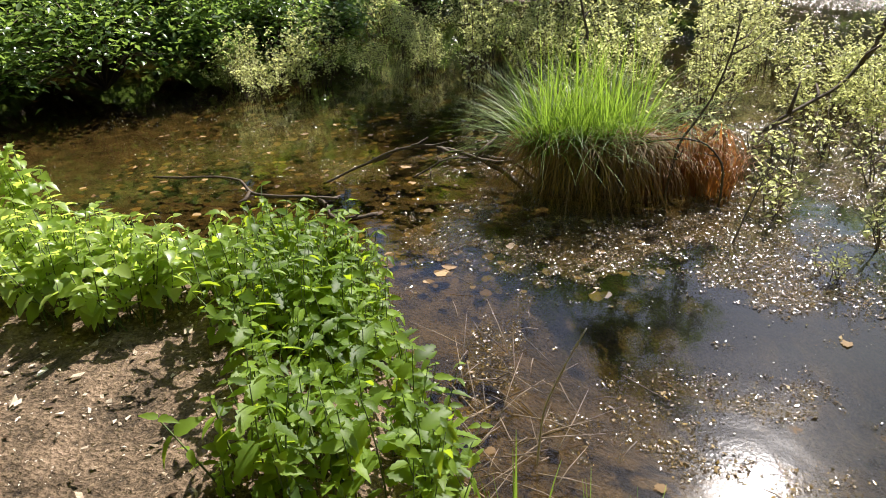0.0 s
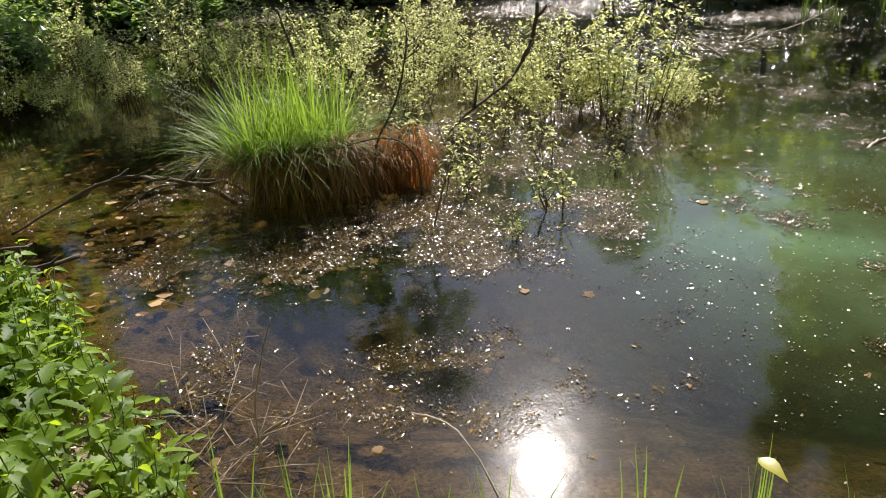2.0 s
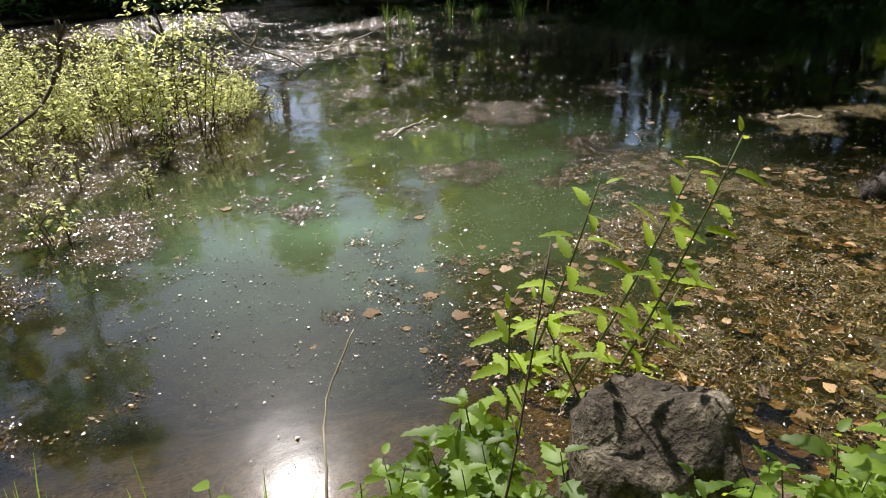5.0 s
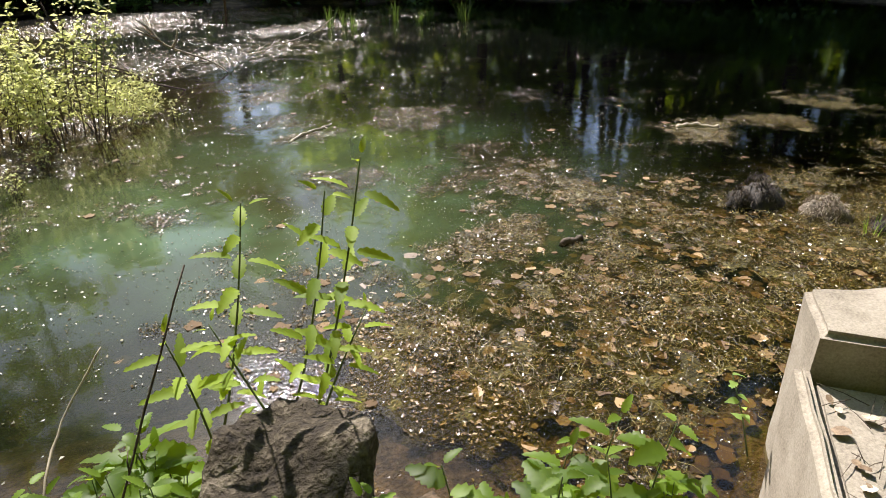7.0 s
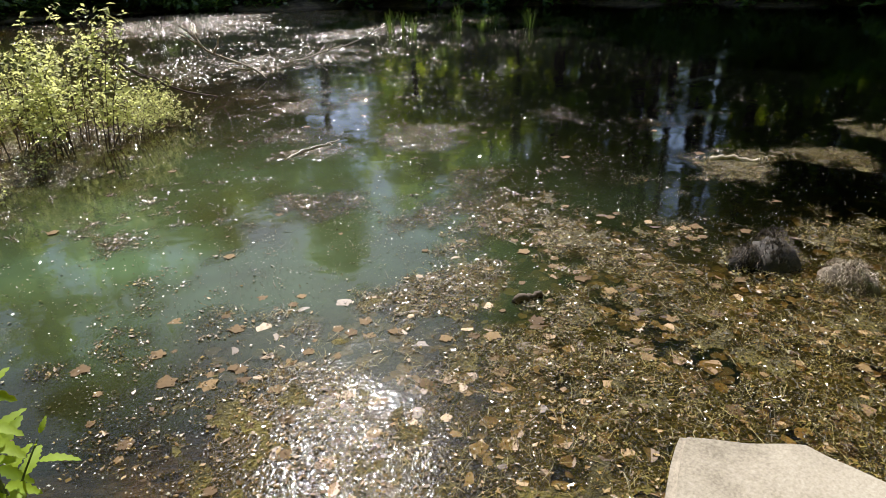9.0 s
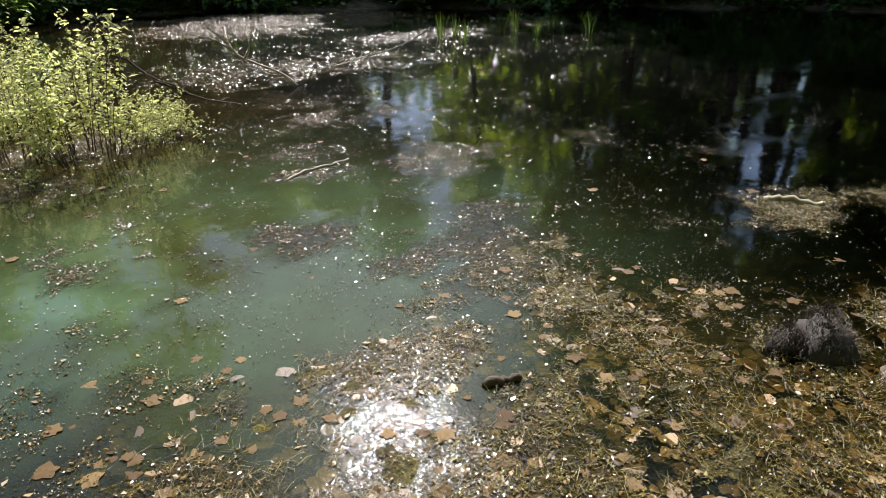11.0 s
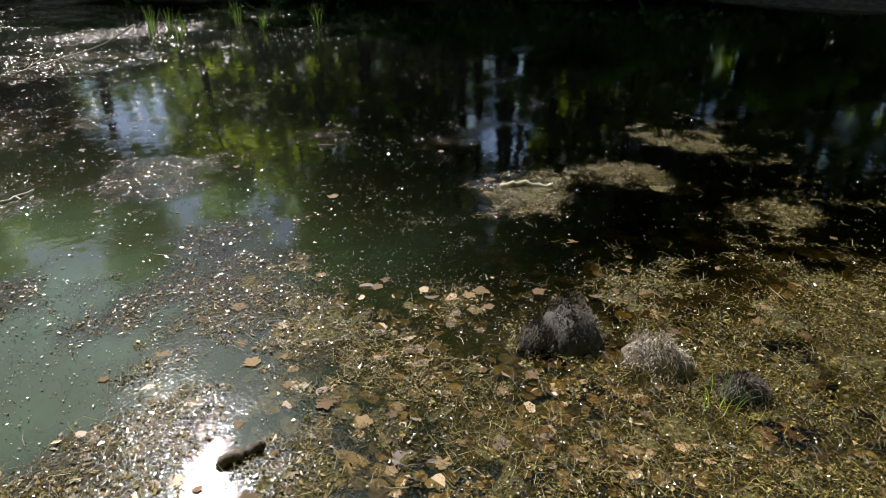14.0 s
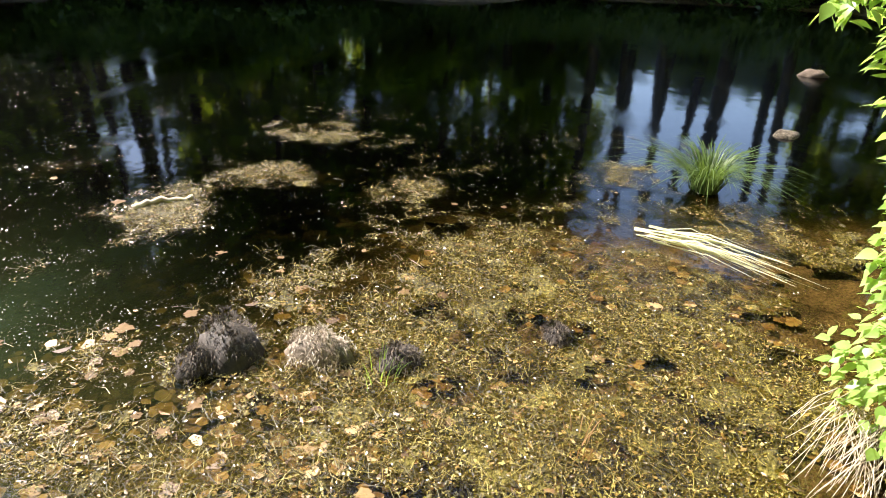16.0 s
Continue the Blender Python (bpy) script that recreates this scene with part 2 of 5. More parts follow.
# ------------------------------------------------------------------ mesh tools
class Shape:
    """Vertices and faces gathered for one mesh."""

    def __init__(self):
        self.v, self.f = [], []

    def add(self, verts, faces):
        k = len(self.v)
        self.v.extend(verts)
        self.f.extend([tuple(i + k for i in f) for f in faces])

    def tube(self, pts, radii, sides=6):
        pts = [Vector(p) for p in pts]
        verts, faces = [], []
        side = None
        for i, p in enumerate(pts):
            d = (pts[min(i + 1, len(pts) - 1)] - pts[max(i - 1, 0)]).normalized()
            if side is None:
                side = d.orthogonal().normalized()
            side = (side - d * side.dot(d)).normalized()
            up = d.cross(side)
            r = radii[i] if hasattr(radii, "__len__") else radii
            for k in range(sides):
                a = 2 * math.pi * k / sides
                verts.append(p + (side * math.cos(a) + up * math.sin(a)) * r)
        for i in range(len(pts) - 1):
            for k in range(sides):
                a, b = i * sides + k, i * sides + (k + 1) % sides
                faces.append((a, b, b + sides, a + sides))
        faces.append(tuple(range(sides))[::-1])
        faces.append(tuple(len(verts) - sides + k for k in range(sides)))
        self.add(verts, faces)

    def ribbon(self, pts, width, side):
        """A blade that tapers to its tip."""
        verts, faces = [], []
        n = len(pts)
        for i, p in enumerate(pts):
            w = side * (width * 0.5 * (1 - 0.9 * (i / (n - 1)) ** 1.6))
            verts += [Vector(p) - w, Vector(p) + w]
        for i in range(n - 1):
            faces.append((2 * i, 2 * i + 1, 2 * i + 3, 2 * i + 2))
        self.add(verts, faces)

    def leaf(self, m, length, width, outline=None, droop=0.25, fold=0.25):
        """A leaf along local +y from its base, folded at the midrib and drooping, with a given outline of half widths."""
        outline = outline or (0.0, 0.7, 1.0, 0.85, 0.5, 0.0)
        n = len(outline)
        mid, left, right = [], [], []
        for i, w in enumerate(outline):
            s = i / (n - 1)
            y, z = s * length * (1 - 0.12 * droop), -droop * length * s * s
            h = w * width * 0.5
            mid.append(m @ Vector((0, y, z)))
            left.append(m @ Vector((-h, y, z + fold * h)))
            right.append(m @ Vector((h, y, z + fold * h)))
        faces = []
        for i in range(n - 1):
            faces.append((i, n + i, n + i + 1, i + 1) if 0 < i else (i, n + i + 1, i + 1))
            faces.append((i, i + 1, 2 * n + i + 1, 2 * n + i) if 0 < i else (i, i + 1, 2 * n + i + 1))
        self.add(mid + left + right, faces)

    def small_leaf(self, m, length, width):
        """A tiny pointed leaf of two faces."""
        h = width * 0.5
        self.add([m @ Vector(p) for p in ((0, 0, 0), (h, length * 0.45, h * 0.3), (0, length, -0.1 * length), (-h, length * 0.45, h * 0.3))], [(0, 1, 2), (0, 2, 3)])

    def mesh(self, name, mat, smooth=True):
        me = bpy.data.meshes.new(name)
        me.from_pydata([tuple(v) for v in self.v], [], self.f)
        me.materials.append(mat)
        if smooth:
            me.polygons.foreach_set("use_smooth", [True] * len(me.polygons))
        me.update()
        return me


def part(name, shape, mat, parent=None, label="", smooth=True):
    ob = new(name, shape.mesh(name, mat, smooth) if isinstance(shape, Shape) else shape)
    if parent is not None:
        ob.parent = parent
    if label:
        ob["label"] = label
    return ob


def turn(x, y, z, rx=0.0, ry=0.0, rz=0.0, s=1.0):
    return pose(x, y, z, rx, ry, rz) @ Matrix.Scale(s, 4)


def rnd(a, b):
    return random.uniform(a, b)


def n2(x, y, s, o=0.0):
    return noise.noise(Vector((x * s + o, y * s - o, o)))


# ------------------------------------------------------------------ the plan
NEAR = [(-9.5, 9.5), (-8.0, 7.5), (-5.6, 5.0), (-4.0, 3.6), (-2.6, 2.95), (-1.5, 2.9), (-0.65, 2.75), (-0.25, 2.2), (0.02, 1.6), (0.3, 1.15), (1.1, 0.85), (2.2, 0.5), (2.85, 0.15), (3.6, -0.25), (4.3, -0.95), (4.75, -1.45),
        (5.4, -2.1), (6.2, -2.75), (7.2, -3.0), (8.4, -3.5), (10.0, -4.2), (13.0, -6.0), (18.0, -11.0)]
FAR = [(26.0, -15.0), (29.0, -6.0), (26.5, 3.0), (23.0, 10.0), (17.5, 15.0), (12.0, 19.5), (6.0, 21.5), (0.0, 19.0), (-5.5, 15.0), (-9.5, 11.5)]
POND = np.array(NEAR + FAR)


def shore(x, y):
    """Signed distance to the pond's edge, inside positive; arrays."""
    x, y = np.asarray(x, float), np.asarray(y, float)
    best = np.full(x.shape, 1e9)
    inside = np.zeros(x.shape, bool)
    for (ax, ay), (bx, by) in zip(POND, np.roll(POND, -1, 0)):
        dx, dy = bx - ax, by - ay
        k = np.clip(((x - ax) * dx + (y - ay) * dy) / (dx * dx + dy * dy), 0, 1)
        best = np.minimum(best, np.hypot(x - ax - k * dx, y - ay - k * dy))
        hit = (ay > y) != (by > y)
        inside ^= hit & (x < dx * (y - ay) / (dy if dy else 1e-9) + ax)
    return np.where(inside, best, -best)


def depth_at(x, y, d):
    """Depth of the water d metres from the shore."""
    deep = 0.95 * np.exp(-(((x - 4.3) / 2.6) ** 2 + ((y - 2.6) / 1.7) ** 2)) + 0.75 * np.exp(-(((x - 10) / 6) ** 2 + ((y - 6) / 4.5) ** 2)) + 0.45 * np.exp(-(((x - 1.1) / 1.0) ** 2 + ((y - 2.5) / 0.6) ** 2)) + 0.10 * np.exp(-(((x + 0.8) / 1.4) ** 2 + ((y - 5.6) / 1.6) ** 2))
    deep = deep + 0.8 * np.exp(-(((x - 15.5) / 4) ** 2 + ((y + 2.5) / 4) ** 2))
    weed = np.exp(-(((x - 7.6) / 2.3) ** 2 + ((y + 1.6) / 1.5) ** 2))
    return np.clip(d * 0.5, 0, 1) * (0.14 + deep) * (1 - 0.75 * weed) + 0.02


def ground_z(x, y):
    x, y = np.asarray(x, float), np.asarray(y, float)
    d = shore(x, y)
    bank = 0.45 * np.clip(-d / 0.7, 0, 1) ** 0.8 + 0.9 * np.clip((-d - 3) / 12, 0, 1)
    return np.where(d > 0, -depth_at(x, y, d), bank)


MATS = [(0.6, 3.65, 1.1, 0.5, 1.0), (1.85, 3.35, 0.6, 0.6, 0.95), (2.75, 4.75, 1.2, 0.4, 1.0), (2.6, 3.85, 0.7, 0.25, 0.8), (0.8, 2.0, 0.6, 0.3, 0.75),
        (1.0, 4.2, 1.5, 0.7, 1.0), (1.9, 3.9, 0.9, 0.6, 0.8), (3.3, 5.2, 1.2, 0.6, 1.0), (3.2, 6.2, 2.3, 1.0, 0.9), (1.5, 7.6, 2.0, 1.2, 0.6), (0.2, 2.2, 0.5, 0.6, 0.6), (1.2, 2.1, 0.6, 0.4, 0.55),
        (4.4, 0.25, 0.6, 1.0, 0.95), (4.6, -0.6, 0.6, 0.5, 1.0), (5.7, 0.95, 0.9, 0.4, 0.85), (1.75, 1.6, 0.5, 0.22, 0.8), (5.9, -0.15, 1.5, 1.1, 1.0), (7.5, -1.5, 2.3, 1.7, 1.1), (9.2, 1.2, 0.9, 0.3, 0.9), (5.7, 2.9, 0.45, 0.22, 0.9), (6.2, 4.15, 0.9, 0.25, 0.8), (7.7, 4.0, 0.45, 0.25, 0.9),
        (6.6, 2.0, 0.9, 0.3, 0.6), (9.5, 16.0, 4.2, 2.2, 1.1), (11.5, 11.8, 3.0, 0.9, 0.8), (7.0, 9.6, 3.0, 1.4, 0.7), (-1.6, 5.2, 1.6, 0.5, 0.6)]
WEEDY = (16, 17, 18)
PATCHES = [(5.72, 2.87, 0.42), (7.51, 3.97, 0.42), (7.15, 6.4, 0.8), (6.45, 4.3, 0.45), (7.16, 2.48, 0.28), (7.05, 1.9, 0.35), (4.41, 1.44, 0.26), (6.1, 1.1, 0.45), (6.7, 0.8, 0.5), (7.34, 0.77, 0.4),
           (4.68, 1.23, 0.27), (3.9, 1.56, 0.18), (3.83, 0.7, 0.3), (7.3, 3.8, 0.5), (4.17, 2.86, 0.24), (3.5, 1.55, 0.15), (2.74, 3.69, 0.55), (2.32, 1.52, 0.18), (6.33, 4.76, 0.4), (4.1, 0.55, 0.6),
           (4.4, 1.05, 0.5), (8.9, 1.15, 0.36), (6.75, 1.4, 0.6), (11.55, 0.95, 0.5), (10.1, 0.8, 0.3), (10.05, -0.36, 0.3), (10.88, -2.1, 0.35), (-2.63, 5.25, 0.8), (0.15, 1.94, 0.25), (1.1, 1.95, 0.3), (9.9, -3.3, 0.7), (3.0, 5.0, 1.0)]


def vnoise(x, y, s, o):
    """Smooth noise between -1 and 1 for arrays."""
    x, y = np.asarray(x, float) * s + o * 7.3, np.asarray(y, float) * s - o * 3.1
    i, j = np.floor(x), np.floor(y)
    u, v = x - i, y - j
    u, v = u * u * (3 - 2 * u), v * v * (3 - 2 * v)

    def lattice(a, c):
        h = np.sin(a * 127.1 + c * 311.7) * 43758.5453
        return (h - np.floor(h)) * 2 - 1

    low = lattice(i, j) * (1 - u) + lattice(i + 1, j) * u
    high = lattice(i, j + 1) * (1 - u) + lattice(i + 1, j + 1) * u
    return low * (1 - v) + high * v


def cover(x, y, which=None):
    """How thickly the pond is covered at a place, from 0 to about 1."""
    x, y = np.asarray(x, float), np.asarray(y, float)
    best = np.zeros(x.shape)
    for k, (cx, cy, rx, ry, w) in enumerate(MATS):
        if which is None or k in which:
            best = np.maximum(best, np.minimum(0.78, w * (1.3 - np.hypot((x - cx) / rx, (y - cy) / ry))))
    if which is None:
        for cx, cy, r in PATCHES:
            best = np.maximum(best, np.minimum(0.52, 0.8 * (1.35 - np.hypot(x - cx, y - cy) / r)))
    return best + 0.34 * vnoise(x, y, 1.8, 9.0) + 0.30 * vnoise(x, y, 5.0, 4.0) + 0.22 * vnoise(x, y, 14.0, 6.0)


def gz(x, y):
    return float(ground_z(np.array([x]), np.array([y]))[0])


def axis(lo, hi, step, reach):
    core = list(np.arange(lo, hi + step / 2, step))
    out, k, s = [], hi, step
    while k < reach:
        s *= 1.25
        k += s
        out.append(k)
    low, k, s = [], lo, step
    while k > -reach:
        s *= 1.25
        k -= s
        low.append(k)
    return np.array(low[::-1] + core + out)


def sheet(name, xs, ys, zs, mat):
    gx, gy = np.meshgrid(xs, ys)
    z = zs(gx, gy)
    nx, ny = len(xs), len(ys)
    me = bpy.data.meshes.new(name)
    i = np.arange(nx * ny).reshape(ny, nx)
    faces = np.stack([i[:-1, :-1], i[:-1, 1:], i[1:, 1:], i[1:, :-1]], -1).reshape(-1, 4)
    me.from_pydata(np.stack([gx, gy, z], -1).reshape(-1, 3).tolist(), [], faces.tolist())
    me.materials.append(mat)
    me.polygons.foreach_set("use_smooth", [True] * len(me.polygons))
    return new(name, me), gx.ravel(), gy.ravel()


def relief(gx, gy):
    rough = np.array([n2(a, b, 2.3) * 0.05 + n2(a, b, 9.0, 3.0) * 0.022 for a, b in zip(gx.ravel(), gy.ravel())]).reshape(gx.shape)
    z = ground_z(gx, gy)
    return z + rough * np.where(z > 0, np.clip(z * 4, 0, 1), 0.7)


ground, _, _ = sheet("ground", axis(-6.0, 11.0, 0.12, 260.0), axis(-5.0, 7.0, 0.12, 260.0), relief, M_GROUND)
tagged(ground, "brown soil and leaf litter of the pond bank and bed", "ground", kind="structure")
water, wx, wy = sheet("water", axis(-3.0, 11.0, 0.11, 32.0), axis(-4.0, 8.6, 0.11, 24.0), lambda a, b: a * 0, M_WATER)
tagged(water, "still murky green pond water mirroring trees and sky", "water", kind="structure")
murk = water.data.attributes.new("murk", "FLOAT", "POINT")
wd = np.clip(shore(wx, wy), 0, 99)
# Murk is held to the near pool so that shaded far water stays dark.
milky = np.exp(-(((wx - 4.7) / np.where(wx < 4.7, 2.0, 2.5)) ** 2 + ((wy - 2.7) / 2.5) ** 2))
covered = np.clip(1.8 * (cover(wx, wy) - 0.25), 0, 1)
thick = (1 - np.exp(-3.2 * depth_at(wx, wy, wd))) * np.clip(1.1 * milky - 0.025, 0, 0.92)
thick *= 0.35 + 0.65 * np.clip((wx + 0.9) / 1.2, 0, 1)
thick *= 1 - 0.8 * covered
murk.data.foreach_set("value", thick.astype(np.float32))
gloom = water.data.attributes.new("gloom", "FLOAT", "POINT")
# Beyond the pool the tint is darkened by place, painting in tree shade.
far_shade = np.clip((wx - 6.4) / 2.5, 0, 1) * np.clip((wy + 1.2 + 0.25 * (wx - 8)) / 1.8, 0, 1)
dim = np.clip(0.2 + 0.6 * depth_at(wx, wy, wd) + 0.6 * far_shade + 0.3 * np.clip((wy - 7) / 4, 0, 1) + 0.8 * np.clip(wx - 9.8, 0, 1), 0, 1) * (1 - 0.7 * covered)
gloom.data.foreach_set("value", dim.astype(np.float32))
scum = water.data.attributes.new("scum", "FLOAT", "POINT")
scum.data.foreach_set("value", (np.clip(2.2 * (cover(wx, wy) - 0.22 + 0.17 * np.exp(-((wx - 5.6) / 1.8) ** 2 - ((wy - 0.9) / 0.9) ** 2)), 0.0, 1) * (0.25 + 0.75 * np.clip((wx - 2.5) / 1.2, 0, 1))).astype(np.float32))


# ------------------------------------------------------------------ trees round the pond
def make_tree(seed, height, spread, clumps, low=0.25, leaf=None):
    """A tapered trunk with limbs and a ragged crown of leaf sprays."""
    random.seed(seed)
    root = new("tree")
    trunk = Shape()
    lean = rnd(-0.05, 0.05)
    line = [Vector((lean * h * height + 0.15 * math.sin(h * 5 + seed), 0.12 * math.cos(h * 4 + seed), h * height - 0.3)) for h in np.linspace(0, 1, 8)]
    trunk.tube(line, [height * 0.013 * (1 - 0.9 * k / 7) + 0.01 for k in range(8)], 7)
    crown = Shape()
    for _ in range(clumps):
        h = low + (1 - low) * random.random() ** 0.85
        base = line[min(int(h * 7), 6)].lerp(line[min(int(h * 7) + 1, 7)], h * 7 % 1)
        a, r = rnd(0, 6.283), spread * (1.05 - 0.75 * max(0, h - 0.3)) * rnd(0.35, 1.0)
        tip = base + Vector((math.cos(a) * r, math.sin(a) * r, rnd(0.1, 0.35) * r))
        trunk.tube([base, base.lerp(tip, 0.5) + Vector((0, 0, 0.08 * r)), tip], [0.028, 0.018, 0.006], 4)
        for _ in range(32):
            c = base.lerp(tip, rnd(0.35, 1.1)) + Vector((random.gauss(0, 0.28), random.gauss(0, 0.28), random.gauss(0, 0.2)))
            m = turn(c.x, c.y, c.z, rnd(-50, 50), rnd(-50, 50), rnd(0, 360))
            s = rnd(0.18, 0.36)
            crown.add([m @ Vector(p) for p in ((0, -s, 0), (s * 0.55, 0, 0.02), (0, s, 0), (-s * 0.55, 0, 0.02))], [(0, 1, 2), (0, 2, 3)])
    part("trunk", trunk, M_BARK, root)
    part("crown", crown, leaf or M_TREE, root)
    return tagged(root, "tall slim deciduous tree with a ragged green crown", "tree", "trees round the pond")


def forest():
    kinds = [make_tree(1, 13.0, 2.6, 80, 0.12), make_tree(2, 15.5, 2.3, 75, 0.32), make_tree(3, 11.0, 2.8, 80, 0.06), make_tree(4, 16.5, 2.2, 70, 0.4)]
    random.seed(77)
    spots = []
    centre = Vector((8, 3))
    for a in np.arange(0, 360, 4.2):
        az = radians(a)
        for ring in range(3):
            way = Vector((math.sin(az), math.cos(az)))
            r = 4.0
            while shore(np.array([centre.x + way.x * r]), np.array([centre.y + way.y * r]))[0] > -1.0 and r < 60:
                r += 0.5
            r += rnd(0.3, 2.0) + ring * rnd(3.0, 5.0)
            rel = math.degrees(math.atan2(centre.x + way.x * r - 3, centre.y + way.y * r + 1)) - 23.5
            if -48 < rel < 7:
                r += 8.0
            elif 0 < rel < 10:
                r += 2.5
            p = centre + way * r
            # Behind the path unseen trees are added closer in, to block sky light.
            near = (p - Vector((2.5, -1.0))).length
            if near < (4.5 if p.y < -3.5 else 7.5):
                continue
            spots.append((p, rel, ring))
    # These crowns use the brightened leaf, so they look backlit.
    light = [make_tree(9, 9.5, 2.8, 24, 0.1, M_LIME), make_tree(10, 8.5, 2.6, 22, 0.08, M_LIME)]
    for k, (p, rel, ring) in enumerate(spots):
        if 31.3 < rel < 37.3 or 70 < rel < 88 or (1 < rel < 8 and ring):
            continue
        f = rnd(0.85, 1.12)
        if 8 < rel < 20:
            if ring:
                q = p + (p - centre).normalized() * 12
                ob = copy_thing(kinds[k % 4], turn(q.x, q.y, gz(q.x, q.y), 0, 0, rnd(0, 360)))
                ob.scale = (f * 1.2, f * 1.2, f * 0.72)
                continue
            if k % 6 == 0:
                continue
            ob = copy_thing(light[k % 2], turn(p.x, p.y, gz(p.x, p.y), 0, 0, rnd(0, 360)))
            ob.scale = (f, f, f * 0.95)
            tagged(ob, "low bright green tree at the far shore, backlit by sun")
            continue
        ob = copy_thing(kinds[k % 4], turn(p.x, p.y, gz(p.x, p.y), 0, 0, rnd(0, 360)))
        wide = 1.15 if rel < 60 else 1.0
        # Unseen trees behind (rel beyond 105) are stretched taller to cut sky fill.
        ob.scale = (f * wide, f * wide, f * (0.75 if -48 < rel < 8 else 1.32 if rel < 45 or abs(rel) > 105 else 1.15))
    for rel in list(range(28, 42, 2)) + list(range(62, 96, 2)):
        az = radians(rel + 23.5 + rnd(-0.6, 0.6))
        r = rnd(29, 33)
        x, y = 3 + math.sin(az) * r, -1 + math.cos(az) * r
        ob = copy_thing(kinds[0 if rel % 4 else 2], turn(x, y, gz(x, y) - 0.3, 0, 0, rnd(0, 360)))
        ob.scale = (0.95, 0.95, rnd(0.22, 0.32))
        tagged(ob, "low spreading young tree behind the far shore")
    airy = [make_tree(5, 17.0, 2.8, 30, 0.35), make_tree(6, 16.0, 2.6, 26, 0.35)]
    for k, (x, y) in enumerate([(5.6, 22.6), (3.4, 23.2)]):
        tagged(copy_thing(airy[k % 2], turn(x, y, gz(x, y), 0, 0, 70 * k)), "tall tree with a thin airy crown at the far shore")
    slim = [make_tree(7, 18.0, 1.3, 16, 0.62), make_tree(8, 16.0, 1.2, 14, 0.6)]
    for k, rel in enumerate((31.6, 32.7, 34.7, 35.3, 35.7, 36.9, 70.2, 72.6, 73.3, 75.5, 75.9, 78.4, 79.6, 80.1, 83.1, 84, 86, 86.5)):
        az = radians(rel + 23.5)
        x, y = 3 + math.sin(az) * (27 + k % 3), -1 + math.cos(az) * (27 + k % 3)
        tagged(copy_thing(slim[k % 2], turn(x, y, gz(x, y), 0, 0, 50 * k)), "slim bare-stemmed tree with a small high crown")
    for ob in kinds + airy + slim + light:
        for c in list(ob.children):
            bpy.data.objects.remove(c)
        bpy.data.objects.remove(ob)


forest()


# ------------------------------------------------------------------ shrubs, bushes, reeds
NETTLE_EDGE = (0.0, 0.66, 0.60, 0.98, 0.74, 1.0, 0.70, 0.88, 0.56, 0.68, 0.36, 0.42, 0.0)
BROAD = (0.0, 0.75, 1.0, 0.9, 0.6, 0.28, 0.0)
LANCE = (0.0, 0.8, 1.0, 0.8, 0.4, 0.0)


def make_willow(seed, height, spread, stems, leaves):
    """A many-stemmed sapling bush with small pale leaves."""
    random.seed(seed)
    root = new("willow_bush")
    wood, green = Shape(), Shape()
    for _ in range(stems):
        a, r = rnd(0, 6.283), spread * rnd(0.1, 1.0) ** 0.7
        h = height * rnd(0.3, 1.0)
        b = Vector((math.cos(a) * r * 0.55, math.sin(a) * r * 0.55, -0.05))
        tip = Vector((math.cos(a) * r + rnd(-0.1, 0.1), math.sin(a) * r + rnd(-0.1, 0.1), h))
        mid = b.lerp(tip, 0.5) + Vector((rnd(-0.05, 0.05), rnd(-0.05, 0.05), 0))
        wood.tube([b, mid, tip], [0.006, 0.004, 0.0015], 4)
        for _ in range(3):
            s = rnd(0.3, 0.9)
            p = b.lerp(tip, s)
            q = p + Vector((rnd(-0.22, 0.22), rnd(-0.22, 0.22), rnd(0.05, 0.2)))
            wood.tube([p, q], [0.004, 0.0015], 3)
            for _ in range(leaves // 3):
                c = p.lerp(q, rnd(0.15, 1.05))
                green.small_leaf(turn(c.x, c.y, c.z, rnd(-40, 60), rnd(-50, 50), rnd(0, 360)), rnd(0.030, 0.06), rnd(0.018, 0.030))
        for _ in range(leaves):
            c = b.lerp(tip, 1.03 - 0.75 * random.random() ** 1.3) + Vector((rnd(-0.05, 0.05), rnd(-0.05, 0.05), rnd(-0.03, 0.03)))
            green.small_leaf(turn(c.x, c.y, c.z, rnd(-40, 60), rnd(-50, 50), rnd(0, 360)), rnd(0.030, 0.07), rnd(0.018, 0.034))
    part("stem", wood, M_BARK, root)
    part("foliage", green, M_WILLOW, root)
    return tagged(root, "pale green sapling bush with thin brown stems standing in the pond", "bush", "sapling bushes in the pond")


def drop_thing(ob):
    for c in list(ob.children_recursive):
        bpy.data.objects.remove(c)
    bpy.data.objects.remove(ob)


def place(kinds, spots, lo=0.9, hi=1.1, z=None, sink=0.0):
    """Copies of the kinds at (x, y, scale), each on the ground or at z."""
    for k, (x, y, s) in enumerate(spots):
        s *= rnd(lo, hi)
        ob = copy_thing(kinds[k % len(kinds)], turn(x, y, gz(x, y) - sink if z is None else z, 0, 0, rnd(0, 360)))
        ob.scale = (s, s, s)
    for ob in kinds:
        drop_thing(ob)


willows = [make_willow(11, 1.05, 0.6, 28, 36), make_willow(12, 0.8, 0.65, 26, 34), make_willow(13, 1.3, 0.55, 24, 38)]
random.seed(5)
